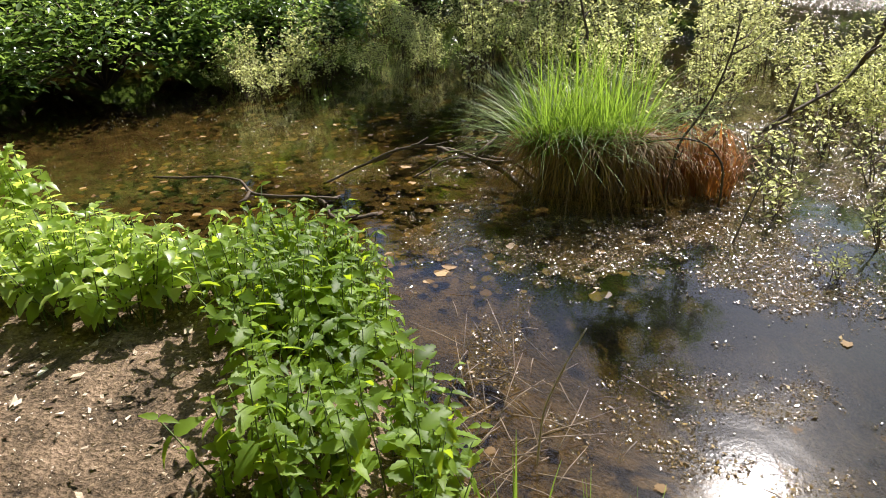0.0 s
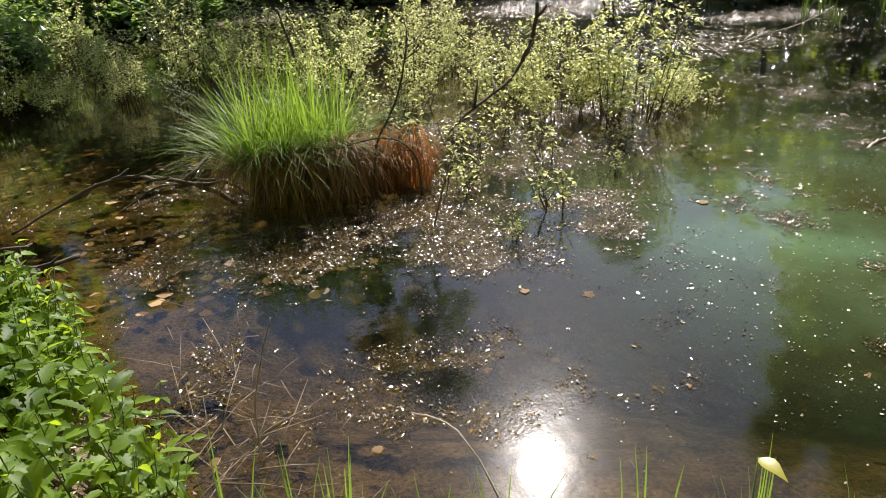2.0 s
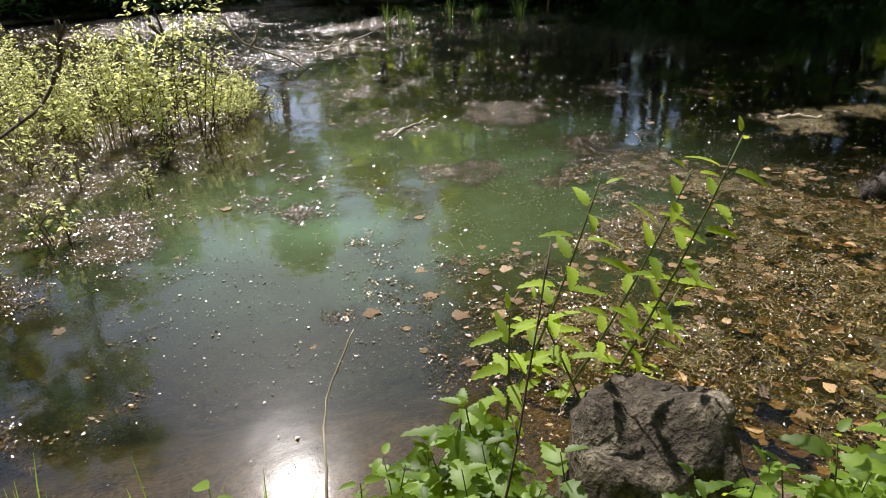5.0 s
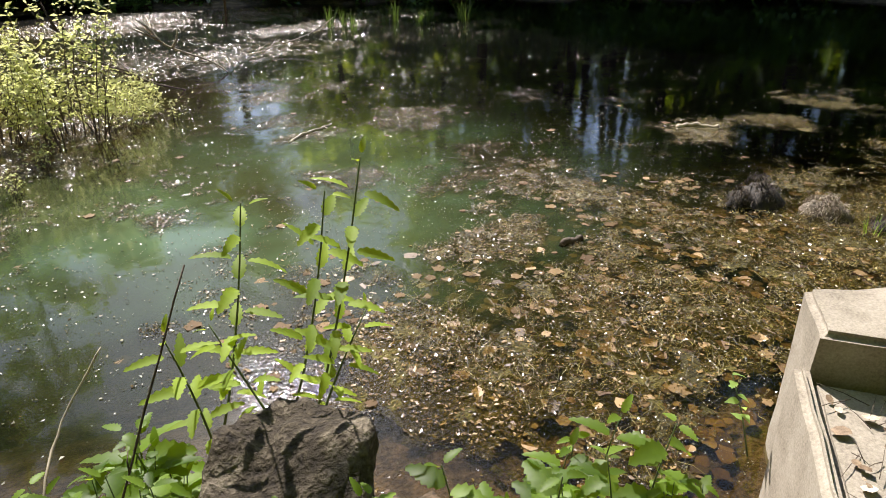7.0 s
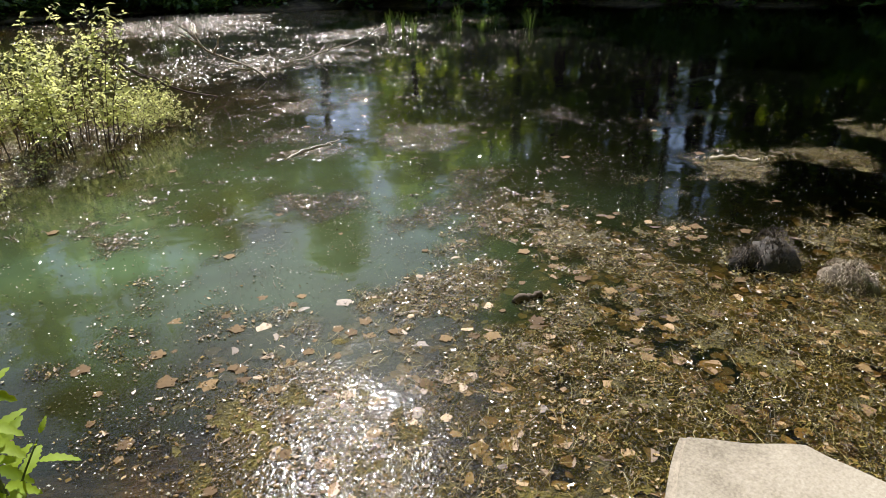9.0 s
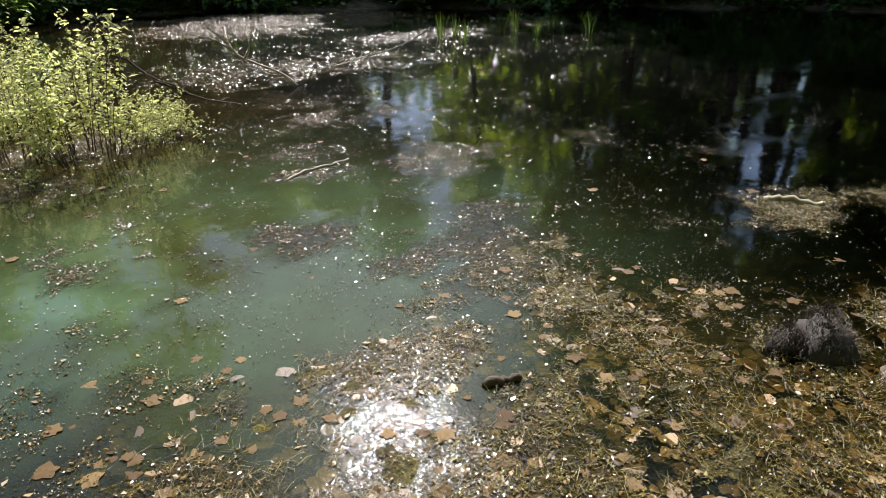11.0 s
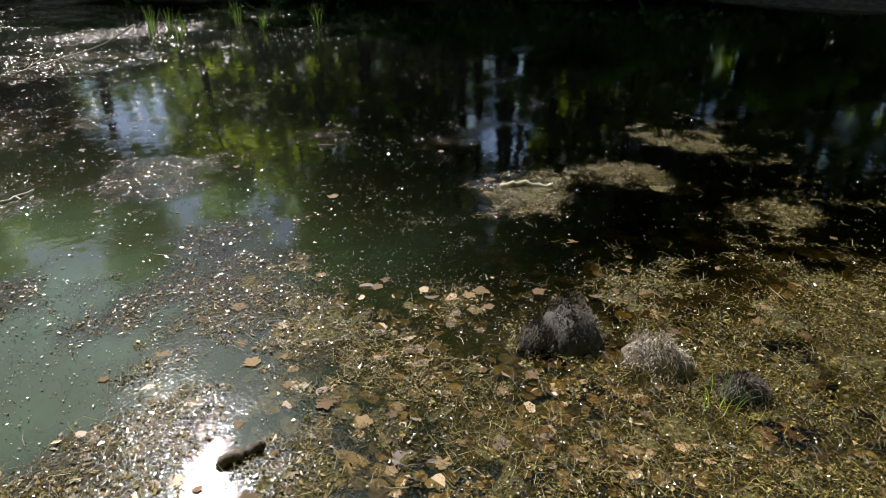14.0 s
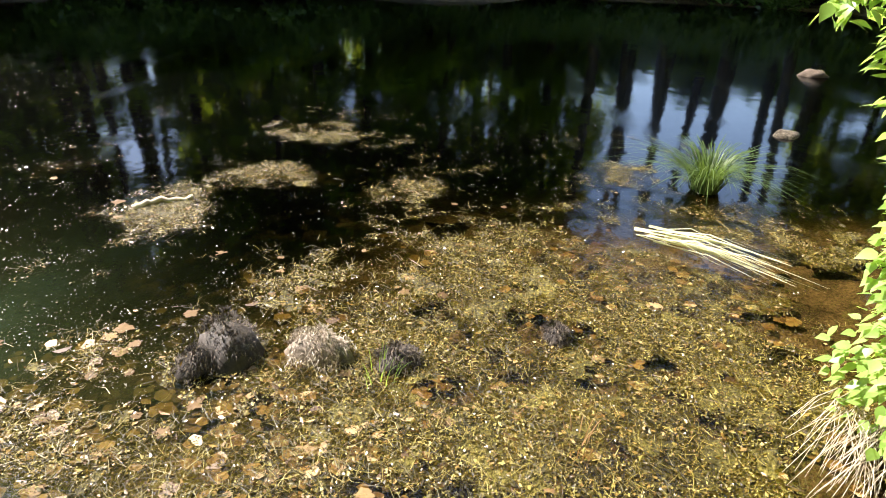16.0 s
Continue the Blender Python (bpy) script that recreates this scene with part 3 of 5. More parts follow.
place(willows, [(4.3, 5.8, 1.3), (4.85, 5.95, 0.7), (3.75, 6.1, 0.85), (5.2, 6.2, 0.6), (3.3, 6.8, 0.8), (2.3, 7.4, 0.8), (3.6, 7.4, 0.9), (1.4, 8.2, 0.9), (2.8, 8.9, 1.0), (0.4, 9.0, 1.0), (1.6, 9.6, 1.2),
               (-0.6, 10.2, 1.1), (0.6, 10.9, 1.2), (-1.8, 10.8, 1.2), (3.4, 9.2, 0.9), (-2.8, 8.3, 0.9), (-3.3, 7.8, 0.8), (-0.9, 12.3, 1.3), (-2.6, 12.6, 1.3), (1.7, 12.0, 1.2), (3.4, 11.2, 1.0), (-1.3, 9.4, 0.8), (-0.2, 11.6, 1.0), (4.4, 8.3, 0.7), (-3.9, 8.4, 0.9), (-2.2, 9.3, 0.7)], z=0.0)
random.seed(6)
small = [make_willow(14, 0.42, 0.16, 5, 8), make_willow(15, 0.35, 0.22, 6, 9)]
place(small, [(2.7, 3.75, 1.0), (2.05, 4.35, 1.1), (3.1, 4.9, 1.0), (2.4, 5.2, 1.2), (1.9, 5.6, 1.3), (3.9, 5.0, 0.8), (1.4, 6.5, 1.4), (2.9, 5.6, 1.2), (3.5, 4.35, 0.7), (0.5, 7.6, 1.6), (-0.6, 8.6, 1.5), (1.9, 6.7, 1.3), (5.5, 5.9, 0.8), (2.2, 3.35, 0.6)], z=0.0)


def make_bush(seed, size, count, leaf_len):
    """A dense dark bush: arching limbs with broad leaves, open at the foot."""
    random.seed(seed)
    root = new("bush")
    wood, green = Shape(), Shape()
    for _ in range(count):
        a, e = rnd(0, 6.283), rnd(0.1, 1.3)
        r = size * rnd(0.7, 1.05)
        tip = Vector((math.cos(a) * math.cos(e) * r, math.sin(a) * math.cos(e) * r, 0.12 * size + math.sin(e) * r * 0.9))
        mid = tip * 0.5 + Vector((0, 0, 0.2 * r))
        wood.tube([Vector((0, 0, 0)), mid, tip], [0.02, 0.012, 0.003], 3)
        for _ in range(34):
            c = mid.lerp(tip, rnd(0.0, 1.08)) + Vector((random.gauss(0, 0.1), random.gauss(0, 0.1), random.gauss(0, 0.09))) * size
            green.small_leaf(turn(c.x, c.y, c.z, rnd(-45, 30), rnd(-35, 35), rnd(0, 360)), leaf_len * rnd(0.7, 1.2), leaf_len * rnd(0.4, 0.6))
    part("limb", wood, M_BARK, root)
    part("foliage", green, M_BUSH, root)
    return tagged(root, "dense dark green bush overhanging the pond edge", "bush", "bushes on the banks")


random.seed(8)
bushes = [make_bush(21, 1.2, 90, 0.10), make_bush(22, 1.0, 80, 0.11)]
place(bushes, [(-5.6, 7.9, 1.25), (-4.6, 9.0, 1.2), (-3.9, 9.9, 1.1), (-6.8, 7.0, 1.2), (-5.6, 9.6, 1.7), (-4.2, 11.4, 1.6), (-7.4, 9.2, 1.8), (-3.3, 10.9, 0.9)], z=0.1)
random.seed(9)
bushes = [make_bush(23, 1.3, 45, 0.22), make_bush(24, 1.1, 42, 0.20)]
far_spots = []
for k in range(len(FAR) - 1):
    (ax, ay), (bx, by) = FAR[k], FAR[k + 1]
    for j in range(15):
        s = (j + rnd(0.1, 0.9)) / 15
        x, y = ax + (bx - ax) * s, ay + (by - ay) * s
        out = Vector((x - 9, y - 3)).normalized() * rnd(0.3, 2.2)
        far_spots.append((x + out.x, y + out.y, rnd(0.8, 1.5)))
for x, y in ((28.5, -4.0), (29.0, -6.5), (28.0, -9.0), (28.6, -1.5), (27.5, 0.5), (27.6, -11.5)):
    far_spots.append((x + 1.2, y, 1.1))
for k in range(95):
    a = radians(k * 3.8)
    x, y = 9 + math.sin(a) * rnd(26, 34), 3 + math.cos(a) * rnd(24, 30)
    if float(shore(np.array([x]), np.array([y]))[0]) < -2.5 and math.hypot(x - 3, y + 1) > 12:
        far_spots.append((x, y, rnd(2.2, 3.6)))
place(bushes, far_spots, sink=0.45)


def blades(shape, n, height, spread, width, lean, droop, base=0.1):
    for _ in range(n):
        a = rnd(0, 6.283)
        d = Vector((math.cos(a), math.sin(a), 0))
        b = d * base * math.sqrt(random.random()) + Vector((0, 0, -0.03))
        h, out = height * rnd(0.6, 1.0), spread * rnd(0.2, 1.0)
        pts = [b + d * (out * s ** 1.7) + Vector((0, 0, h * (s * (1 + lean) - droop * s ** 3))) for s in (0, 0.3, 0.55, 0.8, 1.0)]
        t = Vector((-d.y, d.x, 0)) * math.cos(0.6) + d * 0.5 * rnd(-1, 1)
        shape.ribbon(pts, width * rnd(0.7, 1.2), t.normalized())


def make_tussock():
    """A big sedge tussock: green fan above a skirt of dead leaves, one side dead and rusty."""
    random.seed(31)
    root = new("sedge_tussock")
    core, skirt, green, rust = Shape(), Shape(), Shape(), Shape()
    for k in range(3):
        core.tube([(0.32 * (k - 1), 0.05 * k, -0.1), (0.30 * (k - 1), 0.04 * k, 0.16), (0.26 * (k - 1), 0.05 * k, 0.28)], [0.20, 0.17, 0.06], 9)
    for dx, dy, n in ((-0.42, 0.0, 330), (-0.2, 0.05, 420), (0.02, 0.08, 330), (0.2, 0.12, 120)):
        g = Shape()
        for _ in range(n):
            a = rnd(0, 6.283)
            d = Vector((math.cos(a), math.sin(a), 0))
            reach = random.random()
            h, out = rnd(0.42, 0.78) * (1.0 - 0.35 * reach), 0.12 + 0.75 * reach
            b = d * 0.16 * math.sqrt(random.random()) + Vector((0, 0, rnd(-0.12, 0.08)))
            drop = (0.10 + 0.95 * reach) * rnd(0.5, 1.1)
            pts = [b + d * (out * u ** 1.3) + Vector((0, 0, h * (1.35 * u - drop * u ** 2.6))) for u in (0, 0.22, 0.45, 0.65, 0.85, 1.0)]
            g.ribbon(pts, rnd(0.005, 0.010), (Vector((-d.y, d.x, 0)) + d * rnd(-0.6, 0.6)).normalized())
        green.add([v + Vector((dx, dy, 0.30)) for v in g.v], g.f)
    for dx, dy, n in ((-0.40, 0.0, 420), (-0.12, -0.12, 480), (0.2, -0.10, 420), (0.0, 0.15, 200)):
        g = Shape()
        for _ in range(n):
            a = rnd(0, 6.283)
            d = Vector((math.cos(a), math.sin(a), 0))
            top = d * 0.16 * random.random() + Vector((0, 0, rnd(0.30, 0.46)))
            out, h = rnd(0.12, 0.40) + (rnd(0.0, 0.25) if random.random() < 0.3 else 0.0), top.z
            pts = [top + d * out * s ** 0.8 + Vector((0, 0, 0.07 * math.sin(s * 3.1) - h * s ** 1.9)) for s in (0, 0.25, 0.5, 0.75, 1.0)]
            sway = Vector((-d.y, d.x, 0)) * rnd(-0.3, 0.3)
            pts = [p + sway * (i / 4) ** 1.5 for i, p in enumerate(pts)]
            g.ribbon(pts, rnd(0.005, 0.010), Vector((-d.y, d.x, rnd(-0.5, 0.5))).normalized())
        skirt.add([v + Vector((dx, dy, 0.0)) for v in g.v], g.f)
    for dx, dy, n in ((0.36, 0.0, 300), (0.60, 0.02, 330), (0.80, 0.0, 160)):
        g = Shape()
        blades(g, n, 0.50, 0.26, 0.008, 0.5, 0.85, 0.16)
        for _ in range(120):
            a = rnd(0, 6.283)
            d = Vector((math.cos(a), math.sin(a), 0))
            out, h = rnd(0.1, 0.28), rnd(0.3, 0.5)
            g.ribbon([d * (0.05 + out * s ** 0.7) + Vector((0, 0, h * (1 - s ** 1.8))) for s in (0, 0.3, 0.6, 1.0)], 0.007, Vector((-d.y, d.x, 0)))
        rust.add([v + Vector((dx, dy, 0.0)) for v in g.v], g.f)
    part("core", core, M_MOUND, root, "dark root stock")
    part("dead_skirt", skirt, M_STRAW, root, "drooping straw-brown dead blades")
    part("green_fan", green, M_BLADE, root, "fresh green arching blades")
    part("rusty_fan", rust, M_RUST, root, "rust-brown dead fronds")
    root.matrix_basis = turn(0.90, 4.75, 0.0, 0, 0, 0, 1.08)
    return tagged(root, "big sedge tussock, green on top with a brown dead skirt", "grass tussock")


make_tussock()


def make_tuft(name, n, height, spread, width, mat, label, x, y, z=0.0, seed=1, droop=0.35):
    """A tuft of blades; a small one has each blade as a part."""
    random.seed(seed)
    if n > 30:
        s = Shape()
        blades(s, n, height, spread, width, 0.3, droop, 0.10)
        ob = part(name, s, mat)
    else:
        ob = new(name)
        for _ in range(n):
            s = Shape()
            blades(s, 1, height, spread, width, 0.3, droop, 0.10)
            part("blade", s, mat, ob)
    ob.matrix_basis = turn(x, y, z)
    return tagged(ob, label, "grass")


M_RUSH = leaf_mat("rush_blade", (0.05, 0.09, 0.02), (0.10, 0.15, 0.04), (0.14, 0.22, 0.03), 0.35, 0.5, 0.3)
make_tuft("grass_tuft", 300, 0.60, 0.85, 0.011, M_RUSH, "tuft of long green grass growing from the weed mat", 10.7, -2.85, 0.0, 41, 0.75)
make_tuft("grass_sprout", 26, 0.16, 0.08, 0.006, M_BLADE, "small bright green grass sprout in pond weed", 7.56, -0.78, 0.0, 42)
make_tuft("grass_sprout", 12, 0.16, 0.10, 0.006, M_STRAW, "small yellowish grass sprout in pond weed", 7.3, -1.72, 0.0, 43)
random.seed(44)
for k in range(13):
    x, y = 11.6 + k * 0.28 + rnd(-0.3, 0.3), 11.4 - k * 0.12 + rnd(-0.7, 0.7)
    tagged(make_tuft("rush_clump", 16, rnd(0.25, 0.55), 0.2, 0.016, M_RUSH, "clump of green rushes standing in shallow water", x, y, 0.0, 50 + k, 0.15), group="rush clumps")


# ------------------------------------------------------------------ branches and twigs
def limb(name, pts, r0, r1, mat, label, twigs=0, seed=1, length=0.3, group=""):
    """A crooked branch through the points, with side twigs."""
    random.seed(seed)
    pts = [Vector(p) for p in pts]
    fine = []
    for i in range(len(pts) - 1):
        p0, p1, p2, p3 = pts[max(i - 1, 0)], pts[i], pts[i + 1], pts[min(i + 2, len(pts) - 1)]
        for j in range(5):
            u = j / 5
            fine.append(0.5 * (2 * p1 + (p2 - p0) * u + (2 * p0 - 5 * p1 + 4 * p2 - p3) * u * u + (3 * p1 - p0 - 3 * p2 + p3) * u ** 3))
    fine.append(pts[-1])
    s = Shape()
    n = len(fine)
    wob = [p + Vector((rnd(-1, 1), rnd(-1, 1), rnd(-1, 1))) * r0 * 0.5 for p in fine]
    s.tube(wob, [(r0 + (r1 - r0) * i / (n - 1)) * rnd(0.85, 1.15) for i in range(n)], 6)
    for _ in range(twigs):
        i = random.randrange(2, n - 1)
        d = (wob[i] - wob[i - 1]).normalized()
        out = (d * rnd(0.4, 1.0) + Vector((rnd(-1, 1), rnd(-1, 1), rnd(-0.5, 0.8)))).normalized()
        q = wob[i] + out * length * rnd(0.4, 1.0)
        m = wob[i].lerp(q, 0.5) + Vector((rnd(-1, 1), rnd(-1, 1), rnd(-1, 1))) * length * 0.08
        s.tube([wob[i], m, q], [r1 * 1.2, r1 * 0.8, r1 * 0.4], 4)
    return tagged(part(name, s, mat), label, "branch", group)


limb("fallen_branch", [(-1.5, 4.8, -0.02), (-1.15, 4.95, 0.12), (-0.72, 5.0, 0.27), (-0.3, 4.95, 0.24), (0.05, 4.9, 0.10), (0.3, 4.75, -0.05)], 0.012, 0.022, M_BARK, "dark bare branch arching out of the water beside the tussock", 7, 61, 0.35)
limb("fallen_branch", [(0.4, 4.8, 0.02), (0.1, 5.0, 0.16), (-0.4, 5.05, 0.14), (-0.75, 4.95, -0.03)], 0.018, 0.008, M_BARK, "thin dark branch bent into the water", 4, 62, 0.25)
limb("fallen_branch", [(-2.95, 4.55, 0.12), (-2.2, 4.5, 0.14), (-1.85, 4.2, 0.12), (-1.35, 4.2, 0.10), (-1.15, 4.0, 0.02), (-0.85, 4.15, 0.0)], 0.010, 0.018, M_BARK, "crooked grey branch lying across the shallow water", 6, 63, 0.25)
limb("leaning_branch", [(2.45, 6.1, 0.02), (2.75, 6.2, 0.22), (3.25, 6.5, 0.40), (3.6, 6.7, 0.75), (3.72, 6.8, 1.2)], 0.014, 0.022, M_BARK, "dark bent branch rising from the pond", 6, 64, 0.35)
limb("leaning_branch", [(1.05, 8.6, 0.0), (0.98, 8.8, 0.5), (0.85, 9.0, 1.1)], 0.025, 0.014, M_BARK, "dark leaning stem in the pond", 2, 65, 0.3)
limb("leaning_branch", [(1.35, 4.45, 0.0), (1.42, 4.5, 0.45), (1.62, 4.55, 0.8), (1.75, 4.6, 1.25)], 0.012, 0.006, M_BARK, "thin dark stem standing in the tussock", 8, 66, 0.3)
limb("leaning_branch", [(1.75, 4.4, 0.0), (1.72, 4.4, 0.35), (1.5, 4.45, 0.52), (1.1, 4.5, 0.46)], 0.010, 0.005, M_BARK, "thin arched dark twig over the tussock", 3, 67, 0.2)
limb("leaning_branch", [(1.70, 3.78, 0.0), (1.85, 3.95, 0.3), (1.98, 4.1, 0.5)], 0.007, 0.003, M_BARK, "thin dark twig leaning out of the water", 2, 68, 0.2)
limb("dead_twig", [(0.42, 1.62, 0.02), (0.44, 1.62, 0.3), (0.50, 1.57, 0.55), (0.574, 1.53, 0.77)], 0.005, 0.0025, M_PALE, "pale dry bent stalk standing at the water's edge", 0, 69)
limb("dead_twig", [(2.62, 0.22, 0.1), (2.72, 0.36, 0.25), (2.86, 0.55, 0.36), (3.06, 0.635, 0.54)], 0.006, 0.003, M_PALE, "pale dry bent stalk standing at the water's edge", 0, 70)
limb("dead_twig", [(1.22, 0.42, 0.3), (1.17, 0.6, 0.55), (1.08, 0.80, 0.72), (0.97, 0.92, 0.72)], 0.004, 0.002, M_PALE, "pale dry arching stalk at the water's edge", 0, 71)
limb("fallen_branch", [(7.3, 8.1, 0.02), (7.1, 8.3, 0.2), (6.6, 8.6, 0.45), (6.5, 8.8, 0.7)], 0.012, 0.02, M_PALE, "bleached forked branch sticking out of the water", 6, 72, 0.5)
limb("fallen_branch", [(8.2, 9.1, 0.05), (8.8, 9.3, 0.1), (9.6, 9.3, 0.25), (10.1, 9.2, 0.5)], 0.012, 0.008, M_PALE, "bleached thin branch lying over the water", 5, 73, 0.5)
limb("fallen_branch", [(6.3, 7.4, 0.0), (5.7, 7.0, 0.25), (5.2, 7.2, 0.55), (4.8, 7.3, 1.0)], 0.010, 0.018, M_BARK, "dark branch drooping into the water", 7, 74, 0.4)
limb("floating_log", [(5.9, 0.62, 0.01), (6.0, 0.60, 0.015), (6.08, 0.58, 0.012)], 0.026, 0.022, M_BARK, "short grey-brown piece of wood floating on the pond", 0, 75)
limb("floating_stick", [(5.93, 4.08, 0.0), (6.15, 4.2, 0.015), (6.45, 4.28, 0.01), (6.65, 4.38, 0.0)], 0.016, 0.008, M_PALE, "pale stick floating among dead leaves", 2, 76, 0.15)
limb("floating_log", [(9.15, 1.55, 0.0), (9.3, 1.4, 0.02), (9.45, 1.2, 0.0)], 0.035, 0.025, M_PALE, "bleached log floating on a weed patch", 0, 77)


# ------------------------------------------------------------------ nettles
def make_nettle(seed, height, pairs, leaf_len, mat=M_NETTLE_O, label="fresh green stinging nettle with toothed leaves", level=False):
    """A stem with crossed pairs of toothed leaves, each leaf a part."""
    random.seed(seed)
    root = new("nettle")
    stem = Shape()
    bend = Vector((rnd(-0.08, 0.08), rnd(-0.08, 0.08), 0))
    line = [Vector((bend.x * s * s, bend.y * s * s, s * height - 0.04)) for s in np.linspace(0, 1, 6)]
    stem.tube(line, [0.005 - 0.0006 * k for k in range(6)], 5)
    part("stem", stem, M_STEM, root)
    first = rnd(0, 90)
    for k in range(pairs):
        s = 0.22 + 0.78 * k / (pairs - 1)
        p = line[min(int(s * 5), 4)].lerp(line[min(int(s * 5) + 1, 5)], min(1, s * 5 - min(int(s * 5), 4)))
        size = leaf_len * (0.75 + 0.5 * math.sin(s * 2.6)) * (1.0 if k < pairs - 1 else 0.55)
        for side in (0, 180):
            leaf = Shape()
            tip_up = 25 if k == pairs - 1 else 0
            leaf.leaf(pose(0, 0.02 if level else 0.012, 0, (rnd(8, 26) if level else rnd(-25, 22)) + tip_up, rnd(-16, 16) if level else rnd(-25, 25), 0), size, size * (rnd(0.32, 0.40) if level else rnd(0.42, 0.54)), NETTLE_EDGE, rnd(0.12, 0.4), 0.28)
            ob = part("leaf", leaf, mat, root)
            ob.matrix_basis = turn(p.x, p.y, p.z, 0, 0, first + 90 * k + side + rnd(-14, 14))
    return tagged(root, label, "nettle", "nettles on the bank")


FIELD_EDGE = (0.0, 0.8, 0.86, 1.0, 0.74, 0.78, 0.48, 0.3, 0.0)


def nettle_field(name, spots, label, mat=M_NETTLE, lo=0.05, hi=0.105, wide=0.46, bare=0.2):
    """Nettles too many to count, joined."""
    s, w = Shape(), Shape()
    for x, y, h in spots:
        z0 = max(gz(x, y), 0.0)
        bx, by = rnd(-0.12, 0.12), rnd(-0.12, 0.12)
        w.tube([(x, y, z0 - 0.03), (x + bx, y + by, z0 + h)], [0.004, 0.002], 4)
        n = max(3, int(h / 0.06 * (1 - 0.7 * bare)))
        for k in range(n):
            u = bare + (1 - bare) * k / (n - 1)
            size = rnd(lo, hi) * (0.6 if k == n - 1 else 1.0)
            a = rnd(0, 90) + 90 * k
            for side in (0, 180):
                s.leaf(turn(x + bx * u, y + by * u, z0 + h * u, rnd(-35, 30), rnd(-30, 30), a + side + rnd(-20, 20)), size, size * wide * rnd(0.85, 1.15), FIELD_EDGE, rnd(0.1, 0.5), 0.3)
    ob = part(name, s, mat)
    part("stem", w, M_STEM, ob)
    return tagged(ob, label, "nettles", kind="stuff")


random.seed(81)
spots, front = [], []
elder = []
while len(spots) < 260 or len(elder) < 330:
    x, y = rnd(-5.0, 0.15), rnd(0.4, 4.6)
    d = float(shore(np.array([x]), np.array([y]))[0])
    if -1.5 < d < 0.03 and not (x < -0.6 and y < 1.75) and not (x > -0.5 and y < 1.0) and n2(x, y, 2.2, 7.0) > -0.25:
        if x < -1.15 + 0.4 * n2(x, y, 1.5):
            elder.append((x, y, rnd(0.18, 0.42)))
        else:
            spots.append((x, y, rnd(0.15, 0.45) + 0.25 * math.exp(-((x + 0.75) ** 2 + (y - 2.45) ** 2) * 4)))
for k in range(20):
    elder.append((-2.75 + random.gauss(0, 0.28), 2.75 + random.gauss(0, 0.2), rnd(0.55, 0.95)))
nettle_field("nettle_patch", spots, "lush bright green nettle patch covering the pond bank")
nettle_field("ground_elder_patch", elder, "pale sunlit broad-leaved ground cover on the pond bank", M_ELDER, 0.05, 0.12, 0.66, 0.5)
kinds = [make_nettle(90 + k, rnd(0.4, 0.6), 6, rnd(0.095, 0.13)) for k in range(5)]
front = []
while len(front) < 46:
    x, y = rnd(-0.75, 0.1), rnd(1.0, 2.6)
    if -0.7 < float(shore(np.array([x]), np.array([y]))[0]) < 0.0:
        front.append((x, y, 0.85))
while len(front) < 92:
    x, y = (rnd(2.5, 3.1), rnd(-0.85, -0.1)) if len(front) < 82 else (rnd(3.2, 3.9), rnd(-1.35, -0.95))
    if float(shore(np.array([x]), np.array([y]))[0]) < -0.04 and not (2.88 < x < 3.6 and -0.98 < y < -0.3):
        front.append((x, y, 0.72 if x < 3.16 else 0.42))
for k in range(52):
    x, y = (rnd(2.35, 2.98), rnd(-0.55, 0.02)) if k < 20 else (rnd(3.15, 3.95), rnd(-1.3, -0.9)) if k < 46 else (rnd(2.7, 3.0), rnd(-1.05, -0.75))
    front.append((x, y, (rnd(0.60, 0.82) - gz(x, y)) / 0.55 * (0.95 if x < 3.1 else 0.85)))
for k in range(26):
    x = rnd(2.95, 3.75)
    y = -0.80 - (x - 3.0) * 0.42 + rnd(-0.1, 0.06)
    front.append((x, y, (rnd(0.66, 0.82) - gz(x, y)) / 0.5))
place(kinds, front, 0.85, 1.1)
random.seed(83)
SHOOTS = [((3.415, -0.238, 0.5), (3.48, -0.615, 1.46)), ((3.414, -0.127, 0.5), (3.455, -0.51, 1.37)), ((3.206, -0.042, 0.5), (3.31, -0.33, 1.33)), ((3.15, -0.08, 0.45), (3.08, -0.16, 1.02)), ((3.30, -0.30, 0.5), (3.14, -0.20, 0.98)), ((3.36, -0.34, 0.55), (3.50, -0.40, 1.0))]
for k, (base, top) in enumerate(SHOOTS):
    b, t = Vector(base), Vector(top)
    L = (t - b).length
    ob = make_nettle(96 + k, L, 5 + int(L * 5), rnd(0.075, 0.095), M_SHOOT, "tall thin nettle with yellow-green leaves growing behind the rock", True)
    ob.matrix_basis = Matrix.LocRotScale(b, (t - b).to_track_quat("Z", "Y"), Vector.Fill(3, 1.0))


